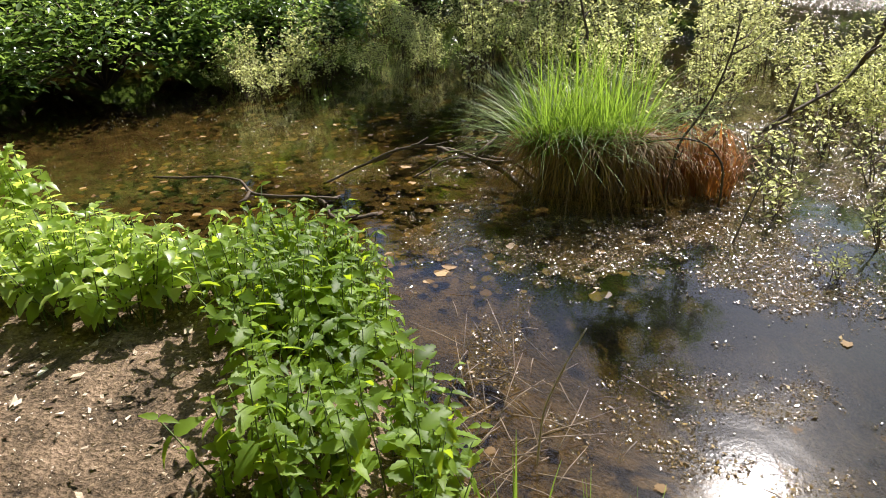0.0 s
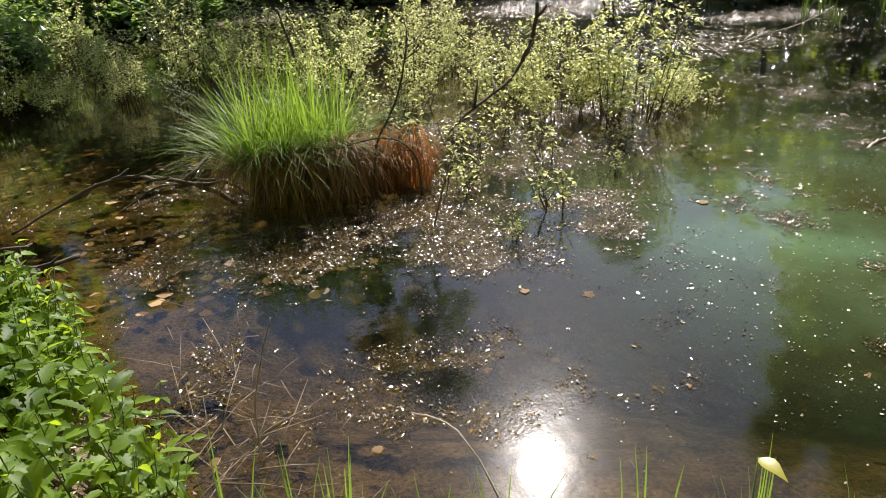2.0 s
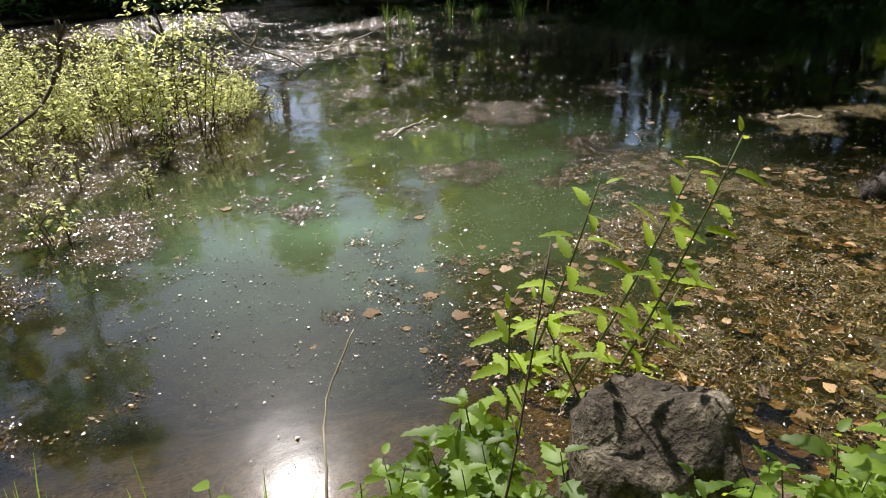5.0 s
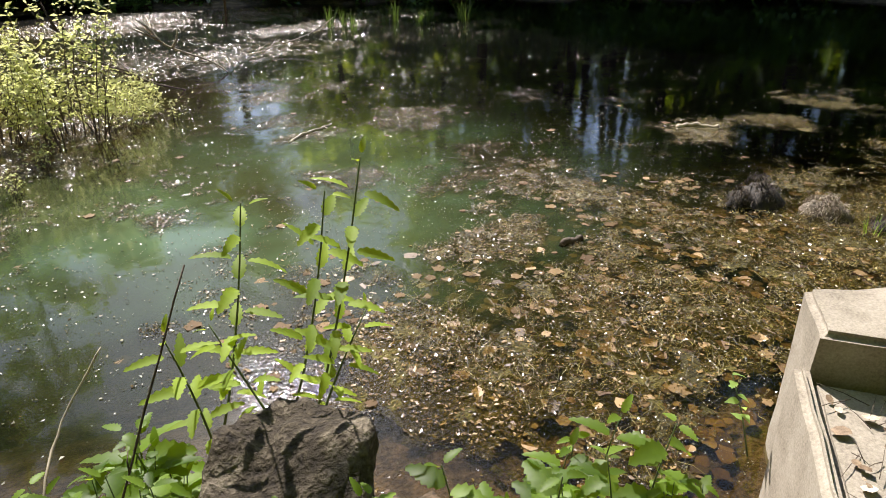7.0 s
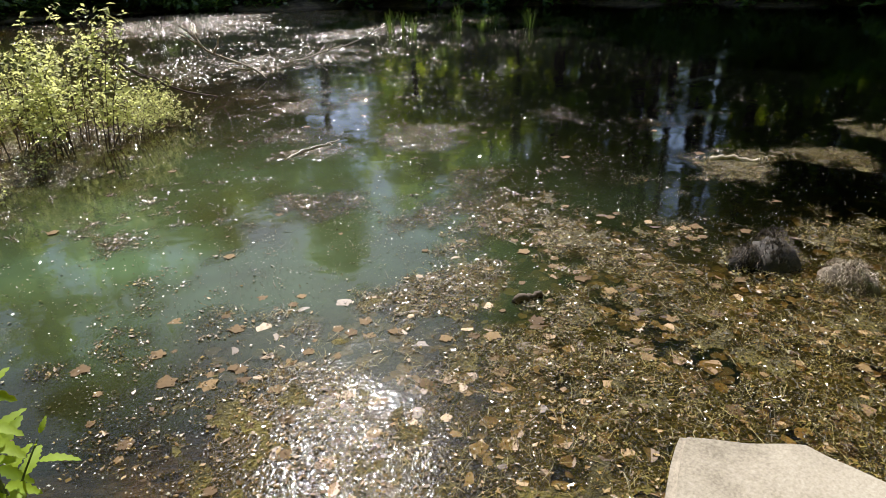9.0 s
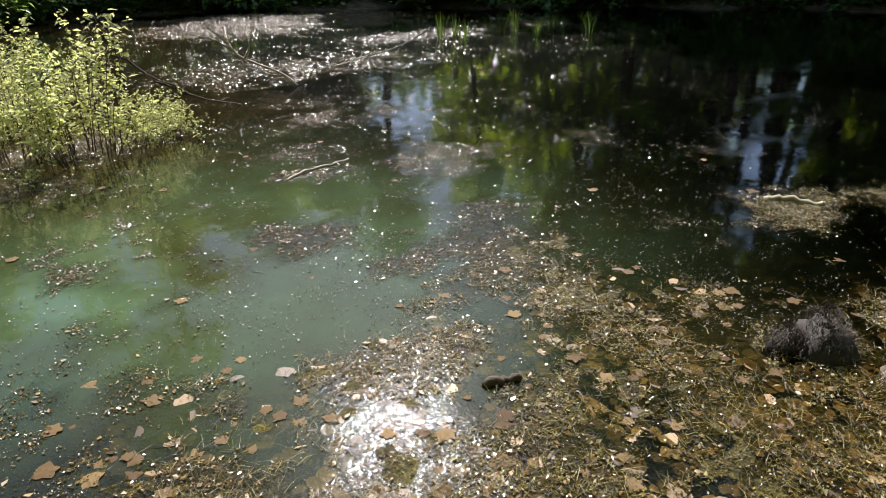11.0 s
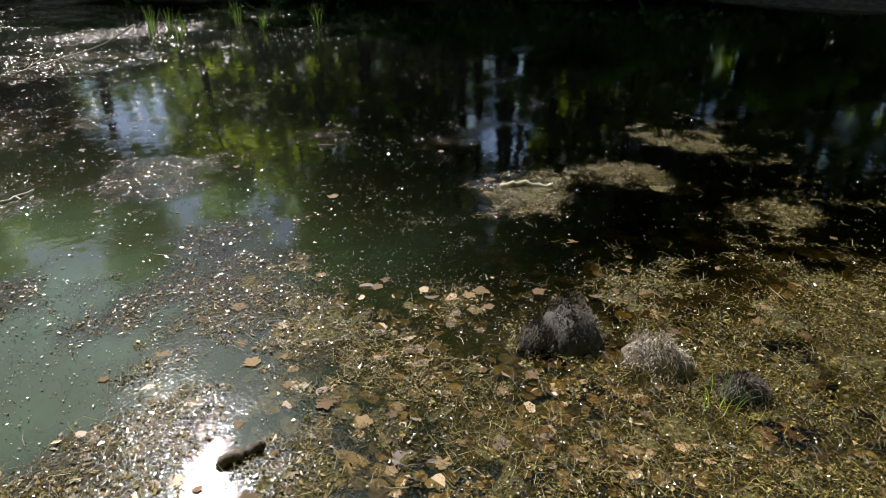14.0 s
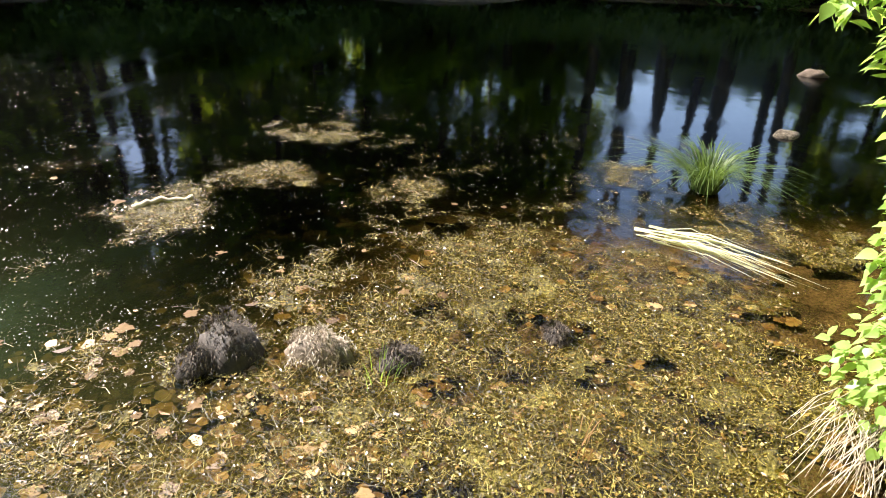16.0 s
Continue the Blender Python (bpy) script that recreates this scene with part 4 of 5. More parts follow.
# ------------------------------------------------------------------ rock and concrete
def make_rock():
    bm = bmesh.new()
    bmesh.ops.create_icosphere(bm, subdivisions=4, radius=1.0)
    for v in bm.verts:
        c = v.co
        r = 1 + 0.26 * noise.noise(c * 1.3 + Vector((4, 1, 2))) + 0.16 * abs(noise.noise(c * 3.5)) + 0.05 * noise.noise(c * 11)
        p = Vector((max(-0.8, min(0.8, c.x)) / 0.8, max(-0.8, min(0.8, c.y)) / 0.8, max(-0.7, min(0.62, c.z))))
        v.co = Vector((p.x * 0.19 * r, p.y * 0.20 * r, p.z * 0.36 * r - 0.13 * max(0.0, -p.y) * (c.z > 0)))
    me = bpy.data.meshes.new("rock")
    bm.to_mesh(me)
    bm.free()
    me.materials.append(M_STONE)
    me.polygons.foreach_set("use_smooth", [True] * len(me.polygons))
    ob = new("rock", me)
    ob.matrix_basis = turn(3.14, -0.585, 0.575, -2, 6, -41)
    return tagged(ob, "large flat-topped grey-brown rock at the water's edge", "rock")


make_rock()


def prism(name, outline, z0, z1, mat, parent, label="", wear=0.008):
    """A worn block over an outline, with rounded upper edges."""
    bm = bmesh.new()
    low = bm.faces.new([bm.verts.new((x, y, z0)) for x, y in outline])
    up = bmesh.ops.extrude_face_region(bm, geom=[low])
    for v in up["geom"]:
        if isinstance(v, bmesh.types.BMVert):
            v.co.z = z1
    bmesh.ops.recalc_face_normals(bm, faces=bm.faces)
    bmesh.ops.bevel(bm, geom=[e for e in bm.edges if min(v.co.z for v in e.verts) > z0 + 0.01], offset=0.022, segments=3, affect="EDGES")
    bmesh.ops.triangulate(bm, faces=bm.faces)
    for _ in range(3):
        bmesh.ops.subdivide_edges(bm, edges=[e for e in bm.edges if e.calc_length() > 0.06], cuts=1)
        bmesh.ops.triangulate(bm, faces=bm.faces)
    for v in bm.verts:
        v.co += Vector((n2(v.co.y, v.co.z, 9, 1), n2(v.co.x, v.co.z, 9, 2), n2(v.co.x, v.co.y, 9, 3))) * wear
    me = bpy.data.meshes.new(name)
    bm.to_mesh(me)
    bm.free()
    me.materials.append(mat)
    me.polygons.foreach_set("use_smooth", [True] * len(me.polygons))
    me.set_sharp_from_angle(angle=radians(40))
    return part(name, me, mat, parent, label)


outlet = tagged(new("concrete_outlet"), "weathered pale concrete block with a lower slab at the bank", "concrete block")
outlet.matrix_basis = turn(4.69, -1.266, 0.0, 0, 0, -62.6)
prism("raised_block", [(0, 0), (1.2, 0), (1.2, 0.1), (0.8, 0.2), (0.52, 0.36), (0.30, 0.42), (0, 0.315)], -0.3, 0.735, M_CONC, outlet)
prism("lower_slab", [(0.005, -0.9), (1.2, -0.9), (1.2, -0.003), (0.005, -0.003)], -0.3, 0.55, M_CONC, outlet)
prism("side_wall", [(-0.05, -0.9), (0.0, -0.9), (0.0, 0.0), (-0.05, 0.0)], -0.3, 0.60, M_CONC, outlet)


# ------------------------------------------------------------------ stone stubs, mounds, straw, vines
M_TWIG = rough_mat("brown_twig", [(0.3, (0.08, 0.055, 0.033)), (0.7, (0.26, 0.19, 0.12))], 14.0, 90.0, 0.6, 0, 0, 0.3, 0.5)
M_PALEFIBRE = rough_mat("pale_root_fibre", [(0.2, (0.10, 0.075, 0.05)), (0.6, (0.34, 0.28, 0.2)), (0.9, (0.6, 0.53, 0.42))], 20.0, 90.0, 0.7, 0, 0, 0.4, 0.8)


def make_mound(x, y, r, h, mat, label, seed):
    """A hump of roots, shaggy with short fibres."""
    random.seed(seed)
    s = Shape()
    n = 12
    rings = [(0.92, -0.06), (0.85, 0.2 * h), (0.66, 0.55 * h), (0.36, 0.8 * h), (0.05, 0.86 * h)]
    verts = []
    for k, (q, z) in enumerate(rings):
        for i in range(n):
            a = 6.283 * i / n
            f = r * q * (1 + 0.45 * n2(math.cos(a), math.sin(a), 1.6, seed)) * rnd(0.85, 1.15)
            verts.append(Vector((math.cos(a) * f * 1.25, math.sin(a) * f, z * rnd(0.75, 1.1))))
    faces = [(k * n + i, k * n + (i + 1) % n, (k + 1) * n + (i + 1) % n, (k + 1) * n + i) for k in range(4) for i in range(n)]
    faces.append(tuple(4 * n + i for i in range(n)))
    s.add(verts, faces)
    for _ in range(1300):
        v = random.choice(verts[: 4 * n])
        a = math.atan2(v.y, v.x) + rnd(-0.3, 0.3)
        q = random.random() ** 0.6
        lump = 1 + 0.55 * n2(math.cos(a) * q, math.sin(a) * q, 2.6, seed + 3.0)
        p = Vector((math.cos(a) * r * 1.25 * q * lump, math.sin(a) * r * q * lump, h * (1 - q ** 2.2) * lump + 0.005))
        away = Vector((math.cos(a), math.sin(a), -1.6 * q * h / r)).normalized()
        across = Vector((-math.sin(a), math.cos(a), 0))
        out = (away * rnd(-0.3, 1.0) + across * rnd(-1.2, 1.2)) * rnd(0.015, 0.06)
        side = (away.cross(across) * 0.3 + across).normalized()
        s.ribbon([p, p + out * 0.5 + Vector((0, 0, rnd(0.012, 0.03))), p + out + Vector((0, 0, rnd(-0.004, 0.022)))], rnd(0.002, 0.006), side)
    ob = part("root_mound", s, mat)
    ob.matrix_basis = turn(x, y, 0.0, 0, 0, seed * 40)
    return tagged(ob, label, "mound")


make_mound(7.62, 0.03, 0.18, 0.15, M_MOUND, "dark shaggy hump of roots rising from pond weed", 1)
make_mound(7.45, 0.10, 0.09, 0.10, M_MOUND, "small brown root hump beside a larger one", 4)
make_mound(7.70, -0.42, 0.15, 0.11, M_PALEFIBRE, "pale shaggy hump of dead grass roots in pond weed", 2)
make_mound(7.72, -0.83, 0.10, 0.06, M_MOUND, "low dark root hump in pond weed", 3)
make_mound(8.12, -1.62, 0.07, 0.05, M_MOUND, "low dark root stub in pond weed", 5)


def straw_bunch():
    random.seed(101)
    root = new("straw_bunch")
    a, b = Vector((9.55, -2.15, 0.06)), Vector((9.05, -3.05, 0.03))
    for _ in range(34):
        s = Shape()
        o = Vector((rnd(-0.09, 0.09), rnd(-0.06, 0.06), rnd(0, 0.06)))
        p, q = a.lerp(b, rnd(0, 0.3)) + o, a.lerp(b, rnd(0.6, 1.1)) + o * 1.8
        s.ribbon([p, p.lerp(q, 0.5) + Vector((0, 0, rnd(0.01, 0.07))), q], rnd(0.010, 0.026), Vector((0.8, -0.3, rnd(-0.4, 0.4))).normalized())
        part("blade", s, M_REED, root)
    return tagged(root, "bunch of flattened pale yellow reed leaves lying on the weed", "reeds")


M_REED = leaf_mat("pale_reed", (0.42, 0.42, 0.16), (0.75, 0.72, 0.5), (0.6, 0.6, 0.2), 0.3, 0.45, 0.4)
straw_bunch()


def make_stone(x, y, r, flat, label, seed, mat=M_STONE):
    bm = bmesh.new()
    bmesh.ops.create_icosphere(bm, subdivisions=3, radius=1.0)
    for v in bm.verts:
        k = 1 + 0.3 * noise.noise(v.co * 1.4 + Vector((seed, 0, 0)))
        v.co = Vector((v.co.x * r * k * 1.5, v.co.y * r * k, v.co.z * r * k * flat))
    me = bpy.data.meshes.new("stone")
    bm.to_mesh(me)
    bm.free()
    me.materials.append(mat)
    me.polygons.foreach_set("use_smooth", [True] * len(me.polygons))
    ob = new("stone", me)
    ob.matrix_basis = turn(x, y, 0.0, 0, 0, seed * 50)
    return tagged(ob, label, "stone")


make_stone(16.66, -5.6, 0.15, 0.8, "dark stone breaking the water surface", 2, M_BARK)
make_stone(12.77, -4.09, 0.13, 0.4, "grey flat stone awash in the pond", 3, M_STONE)


def vine_stump():
    """An old trunk hidden under climbing leaves."""
    random.seed(111)
    root = new("vine_covered_stump")
    wood, green = Shape(), Shape()
    base = Vector((7.55, -3.22, 0.15))
    lean = Vector((0.0, 0.24, 1.0))
    wood.tube([base + Vector((0, 0, -0.3)), base + lean * 0.7, base + lean * 2.4], [0.14, 0.10, 0.07], 10)
    for k in range(9):
        a = rnd(0, 6.283)
        pts = [base + lean * (s * 2.4) + Vector((math.cos(a + s * 2) * 0.18, math.sin(a + s * 2) * 0.18, 0)) for s in (0, 0.25, 0.5, 0.75, 1)]
        wood.tube(pts, 0.006, 5)
    for k in range(2600):
        a, z = rnd(0, 6.283), rnd(0.0, 2.4)
        r = (0.22 + 0.12 * n2(a, z, 1.5) + (0.10 if z < 0.4 else 0.0)) * rnd(0.75, 1.25)
        p = base + lean * z + Vector((math.cos(a) * r, math.sin(a) * r, 0))
        green.leaf(turn(p.x, p.y, p.z, rnd(-55, 10), rnd(-25, 25), math.degrees(a) - 90 + rnd(-40, 40)), rnd(0.045, 0.085), rnd(0.035, 0.06), BROAD, 0.2, 0.15)
    for k in range(110):
        u = random.random()
        p = Vector((7.6, -2.75, 1.95)).lerp(Vector((7.75, -2.4, 1.8)), u) + Vector((rnd(-0.1, 0.1), rnd(-0.08, 0.08), rnd(-0.09, 0.09)))
        green.leaf(turn(p.x, p.y, p.z, rnd(-60, 0), rnd(-30, 30), rnd(0, 360)), rnd(0.05, 0.09), rnd(0.035, 0.055), BROAD, 0.2, 0.15)
    wood.tube([(7.55, -2.85, 1.85), (7.6, -2.7, 1.95), (7.75, -2.4, 1.8)], [0.008, 0.006, 0.003], 5)
    part("trunk", wood, M_BARK, root)
    part("foliage", green, M_VINE, root)
    return tagged(root, "old stump wrapped in sunlit climbing vine leaves", "vine")


vine_stump()
random.seed(113)
dry = Shape()
for _ in range(150):
    p = Vector((7.5 + rnd(-0.15, 0.25), -2.95 + rnd(-0.2, 0.1), rnd(0.05, 0.2)))
    d = Vector((rnd(-0.45, -0.1), rnd(0.0, 0.35), rnd(-0.12, 0.05)))
    dry.tube([p, p + d * 0.5 + Vector((0, 0, 0.04)), p + d], [0.002, 0.0016, 0.0008], 4)
tagged(part("dry_stalks", dry, M_PALE), "spray of bleached dry stalks lying at the bank", "dry stalks", kind="stuff")


# ------------------------------------------------------------------ plants close to the path
def leafy_sprig(name, line, count, size, mat, label, seed):
    random.seed(seed)
    root = new(name)
    s = Shape()
    pts = [Vector(p) for p in line]
    s.tube(pts, [0.004 - 0.002 * i / (len(pts) - 1) for i in range(len(pts))], 5)
    part("stem", s, M_STEM, root)
    for k in range(count):
        u = 0.45 + 0.55 * k / max(1, count - 1)
        i = min(int(u * (len(pts) - 1)), len(pts) - 2)
        p = pts[i].lerp(pts[i + 1], u * (len(pts) - 1) - i)
        leaf = Shape()
        leaf.leaf(pose(0, 0, 0, rnd(-25, 25), rnd(-20, 20), 0), size * rnd(0.8, 1.15), size * 0.55, BROAD, 0.3, 0.2)
        part("leaf", leaf, mat, root).matrix_basis = turn(p.x, p.y, p.z, 0, 0, 137.5 * k)
    return tagged(root, label, "plant")


limb("dry_stalk", [(2.62, -0.42, 0.35), (2.78, -0.42, 0.7), (3.107, -0.256, 1.187)], 0.004, 0.0025, M_BARK, "thin dark dead stalk standing on the bank", 2, 78, 0.1)
leafy_sprig("sapling_sprig", [(1.36, -0.05, 0.4), (1.38, 0.0, 0.8), (1.42, 0.07, 1.2)], 5, 0.055, M_YELLOW, "young sprig with yellow-green leaves on the bank", 121)
leafy_sprig("sapling_sprig", [(1.62, -0.1, 0.4), (1.63, -0.07, 0.75), (1.66, 0.0, 1.05)], 4, 0.055, M_YELLOW, "young sprig with yellow-green leaves on the bank", 122)


for k, (x, y, z) in enumerate([(1.22, 0.02, 0.93), (1.30, 0.12, 0.86), (1.55, 0.05, 0.98), (1.62, 0.14, 0.88), (1.78, -0.02, 0.95), (1.92, -0.1, 0.92), (2.05, -0.05, 0.86), (2.2, -0.15, 0.92)]):
    leafy_sprig("bank_sprig", [(x - 0.03, y - 0.08, 0.4), (x - 0.02, y - 0.05, z * 0.75), (x, y, z)], 9, 0.06, M_NETTLE_O, "leafy green sprig standing among grass on the bank", 300 + k)


def bank_tree():
    """A tree behind the path whose low limb droops over the water, its tip yellowing."""
    random.seed(123)
    root = new("bank_tree")
    s = Shape()
    s.tube([(1.9, -4.6, 0.2), (1.95, -4.55, 2.5), (1.8, -4.5, 6.0), (1.9, -4.4, 9.0)], [0.22, 0.18, 0.12, 0.03], 10)
    part("trunk", s, M_BARK, root)
    s = Shape()
    line = [Vector(p) for p in ((1.95, -4.55, 2.9), (2.4, -3.2, 3.5), (2.9, -1.6, 3.6), (3.3, -0.4, 3.0), (3.5, 0.05, 2.2), (3.48, 0.09, 1.68))]
    s.tube(line, [0.05, 0.035, 0.025, 0.014, 0.006, 0.003], 6)
    part("limb", s, M_BARK, root)
    for k in range(13):
        p = line[4].lerp(line[5], rnd(0.2, 1.0)) + Vector((rnd(-0.1, 0.1), rnd(-0.1, 0.1), 0))
        leaf = Shape()
        leaf.leaf(pose(0, 0, 0, rnd(-50, 0), rnd(-20, 20), 0), rnd(0.05, 0.085), 0.04, BROAD, 0.3, 0.2)
        part("leaf", leaf, M_YELLOW, root).matrix_basis = turn(p.x, p.y, p.z, 0, 0, 137.5 * k)
    crown = Shape()
    for _ in range(2600):
        a, r, z = rnd(0, 6.283), rnd(0.2, 2.4), rnd(4.2, 9.5)
        m = turn(1.9 + math.cos(a) * r, -4.8 + math.sin(a) * r, z, rnd(-50, 50), rnd(-50, 50), rnd(0, 360))
        crown.small_leaf(m, rnd(0.14, 0.24), rnd(0.08, 0.12))
    part("crown", crown, M_TREE, root)
    return tagged(root, "bank tree with a low limb drooping over the water", "tree")


bank_tree()
random.seed(131)
for k, (x, y) in enumerate([(0.95, 0.72), (1.15, 0.66), (1.32, 0.6), (0.55, 0.88), (0.72, 0.85), (1.55, 0.5), (1.85, 0.42), (2.15, 0.3), (0.35, 0.95), (2.45, 0.2)]):
    make_tuft("grass_clump", 22, rnd(0.28, 0.5), 0.14, 0.010, M_BLADE, "clump of green grass on the pond bank", x + rnd(-0.05, 0.05), y, gz(x, y) - 0.01, 132 + k, 0.15)
brush = Shape()
for _ in range(100):
    x, y = random.gauss(0.25, 0.22), random.gauss(1.75, 0.42)
    a, L = rnd(0, 6.283), rnd(0.1, 0.45)
    z = max(0.01, gz(x, y)) + rnd(0, 0.07)
    d = Vector((math.cos(a), math.sin(a), rnd(-0.12, 0.3))) * L
    brush.tube([(x, y, z), Vector((x, y, z)) + d * 0.5 + Vector((0, 0, rnd(-0.02, 0.03))), Vector((x, y, max(0.0, z))) + d], [0.003, 0.0025, 0.001], 4)
tagged(part("brushwood", brush, M_TWIG), "tangle of thin dry brown twigs at the water's edge", "twigs", kind="stuff")
litter = Shape()
for _ in range(240):
    u, v = rnd(0.05, 1.1), rnd(-0.85, -0.05)
    p = outlet.matrix_basis @ Vector((u, v, 0.558 + rnd(0, 0.012)))
    a, L = rnd(0, 6.283), 0.02 + 0.2 * random.random() ** 2
    q = p + Vector((math.cos(a), math.sin(a), 0.02)) * L
    litter.tube([p, p.lerp(q, 0.5) + Vector((0, 0, 0.006)), q], [0.0016, 0.0013, 0.0007], 4)
tagged(part("twig_litter", litter, M_BARK), "dry twigs and needles scattered on the concrete slab", "twigs", kind="stuff")


pale = Shape()
for _ in range(260):
    u, v = rnd(0.03, 1.15), -0.03 - 0.85 * random.random()
    p = outlet.matrix_basis @ Vector((u, v, 0.556 + rnd(0, 0.004)))
    n, a0, sz = 7, rnd(0, 6.283), rnd(0.006, 0.03)
    tx, ty = rnd(-0.3, 0.3), rnd(-0.3, 0.3)
    ring = [Vector((math.cos(a0 + 6.283 * i / n), math.sin(a0 + 6.283 * i / n), 0)) * sz * rnd(0.5, 1.1) for i in range(n)]
    pale.add([p + Vector((r.x, r.y, 0.008 + r.x * tx + r.y * ty)) for r in ring], [tuple(range(n))])
M_LITTER = rough_mat("dry_litter", [(0.1, (0.08, 0.05, 0.03)), (0.5, (0.30, 0.22, 0.14)), (0.9, (0.58, 0.50, 0.40))], 30.0, 120.0, 0.6, 0, 0, 0.3, 1.0)
tagged(part("slab_litter", pale, M_LITTER), "pale dry leaf crumbs strewn on the concrete slab", "litter", kind="stuff")
leafy_sprig("bank_sprig", [(4.78, -1.12, 0.05), (4.74, -1.08, 0.25), (4.72, -1.02, 0.42)], 8, 0.06, M_VINE, "small leafy sprig growing beside the concrete block", 124)


# ------------------------------------------------------------------ what floats on the pond
def flakes(name, spots, lo, hi, long, mat, label, tilt=0.2):
    """Many small flat scraps lying on the water, joined."""
    n = len(spots)
    p = np.array(spots)
    a = np.random.uniform(0, 6.283, n)
    s = np.random.uniform(lo, hi, n) * p[:, 2]
    ux, uy = np.cos(a), np.sin(a)
    verts = np.zeros((n, 4, 3))
    for j, (dx, dy) in enumerate(((-1, -0.35), (0.35, -0.8), (1, 0.3), (-0.35, 0.75))):
        jx, jy = dx + np.random.uniform(-0.3, 0.3, n), (dy + np.random.uniform(-0.3, 0.3, n)) / long
        verts[:, j, 0] = p[:, 0] + s * (jx * ux - jy * uy)
        verts[:, j, 1] = p[:, 1] + s * (jx * uy + jy * ux)
        verts[:, j, 2] = 0.004 + np.random.uniform(0, 0.006, n) + s * (jx * np.random.uniform(-tilt, tilt, n) + jy * np.random.uniform(-tilt, tilt, n))
    verts[:, :, 2] = np.maximum(verts[:, :, 2], 0.001 + np.random.uniform(0, 0.003, (n, 4)))
    me = bpy.data.meshes.new(name)
    i = np.arange(n)[:, None] * 4
    me.from_pydata(verts.reshape(-1, 3).tolist(), [], np.concatenate([i, i + 1, i + 2, i + 3], 1).tolist())
    me.materials.append(mat)
    return tagged(new(name, me), label, "debris", kind="stuff")


random.seed(141)
np.random.seed(141)


def strew(n, x0, x1, y0, y1, lo, hi, sizes, keep=None):
    """Places on the water, thicker where the mats are, with sizes."""
    x, y = np.random.uniform(x0, x1, n), np.random.uniform(y0, y1, n)
    ok = (cover(x, y) + 0.3 * vnoise(x, y, 9.0, 21.0) + 0.25 * vnoise(x, y, 22.0, 23.0) > np.random.uniform(lo, hi, n)) & (shore(x, y) > 0.02)
    x, y = x[ok], y[ok]
    return np.stack([x, y, sizes(len(x))], 1)


loose = lambda n: 0.3 + 0.45 * np.random.random(n) + 0.9 * np.random.random(n) ** 9
small = lambda n: 0.20 + 0.30 * np.random.random(n) + 0.8 * np.random.random(n) ** 12
big = lambda n: 0.6 + 0.9 * np.random.random(n)
scraps = np.concatenate([strew(640000, -3.5, 10.5, -3.4, 8.5, 0.32, 0.95, small), strew(130000, 2.0, 16.0, 8.5, 19.0, 0.15, 0.9, big)])
n = 120000
x, y = np.random.uniform(-5, 14, n), np.random.uniform(-3, 13, n)
ok = (np.random.random(n) < 0.34 + 0.3 * vnoise(x, y, 0.8, 2.0) + 0.3 * vnoise(x, y, 3.0, 2.0)) & (shore(x, y) > 0.02)
x, y = x[ok], y[ok]
specks = np.stack([x, y, (0.35 + 0.9 * np.random.random(len(x)) ** 6) * (1.0 + 0.1 * np.clip(y - 4, 0, 9))], 1)
x, y = np.random.uniform(3.4, 8.5, 40000), np.random.uniform(-1.4, 2.6, 40000)
ok = (np.random.random(40000) < 0.15 + 0.6 * vnoise(x, y, 1.3, 5.0) + 0.7 * vnoise(x, y, 4.0, 6.0) + 0.4 * vnoise(x, y, 11.0, 6.0)) & (shore(x, y) > 0.02)
specks = np.concatenate([specks, np.stack([x[ok], y[ok], 0.25 + 0.4 * np.random.random(ok.sum()) + 0.6 * np.random.random(ok.sum()) ** 8], 1)])
straws = strew(5000, -4, 11, -3.2, 8, 0.1, 0.9, lambda n: np.random.uniform(0.3, 1.1, n))
shard = lambda n: 0.5 + 0.9 * np.random.random(n) ** 2
M_SHARD = rough_mat("leaf_shards", [(0.1, (0.06, 0.032, 0.009)), (0.4, (0.17, 0.10, 0.026)), (0.7, (0.24, 0.15, 0.05)), (0.96, (0.40, 0.28, 0.11))], 3.0, 30.0, 0.45, 0, 0, 0.35, 0.9)
shards = np.concatenate([strew(80000, 3.2, 12.5, -3.6, 7.5, 0.35, 1.05, shard), strew(8000, -3.5, 3.2, 1.0, 7.5, 0.4, 1.2, shard), strew(26000, 2.0, 16.0, 7.5, 19.0, 0.15, 0.9, lambda n: 1.0 + 1.4 * np.random.random(n))])
thin = lambda p: p[(cover(p[:, 0], p[:, 1], WEEDY) < 0.35) | (p[:, 0] < 6.4) | (np.random.random(len(p)) < 0.22)]
shards, specks = thin(shards), thin(specks)
x, y = np.random.uniform(2.6, 9.5, 34000), np.random.uniform(0.8, 8.0, 34000)
ok = (np.random.random(34000) < 0.28 + 0.45 * vnoise(x, y, 1.1, 15.0) + 0.35 * vnoise(x, y, 4.5, 16.0)) & (shore(x, y) > 0.05)
specks = np.concatenate([specks, np.stack([x[ok], y[ok], 0.4 + 0.55 * np.random.random(ok.sum()) + 1.1 * np.random.random(ok.sum()) ** 10], 1)])
flakes("leaf_shards", shards, 0.006, 0.015, 1.5, M_SHARD, "torn tan and brown leaf pieces drifted over the water", 0.2)
green_bits = strew(420000, 5.4, 12.4, -3.9, 1.7, 0.30, 0.95, loose)
bed = (cover(green_bits[:, 0], green_bits[:, 1], WEEDY) > 0.1) & (np.random.random(len(green_bits)) < 0.5 + 0.6 * vnoise(green_bits[:, 0], green_bits[:, 1], 2.0, 31.0) + 0.5 * vnoise(green_bits[:, 0], green_bits[:, 1], 7.0, 33.0))
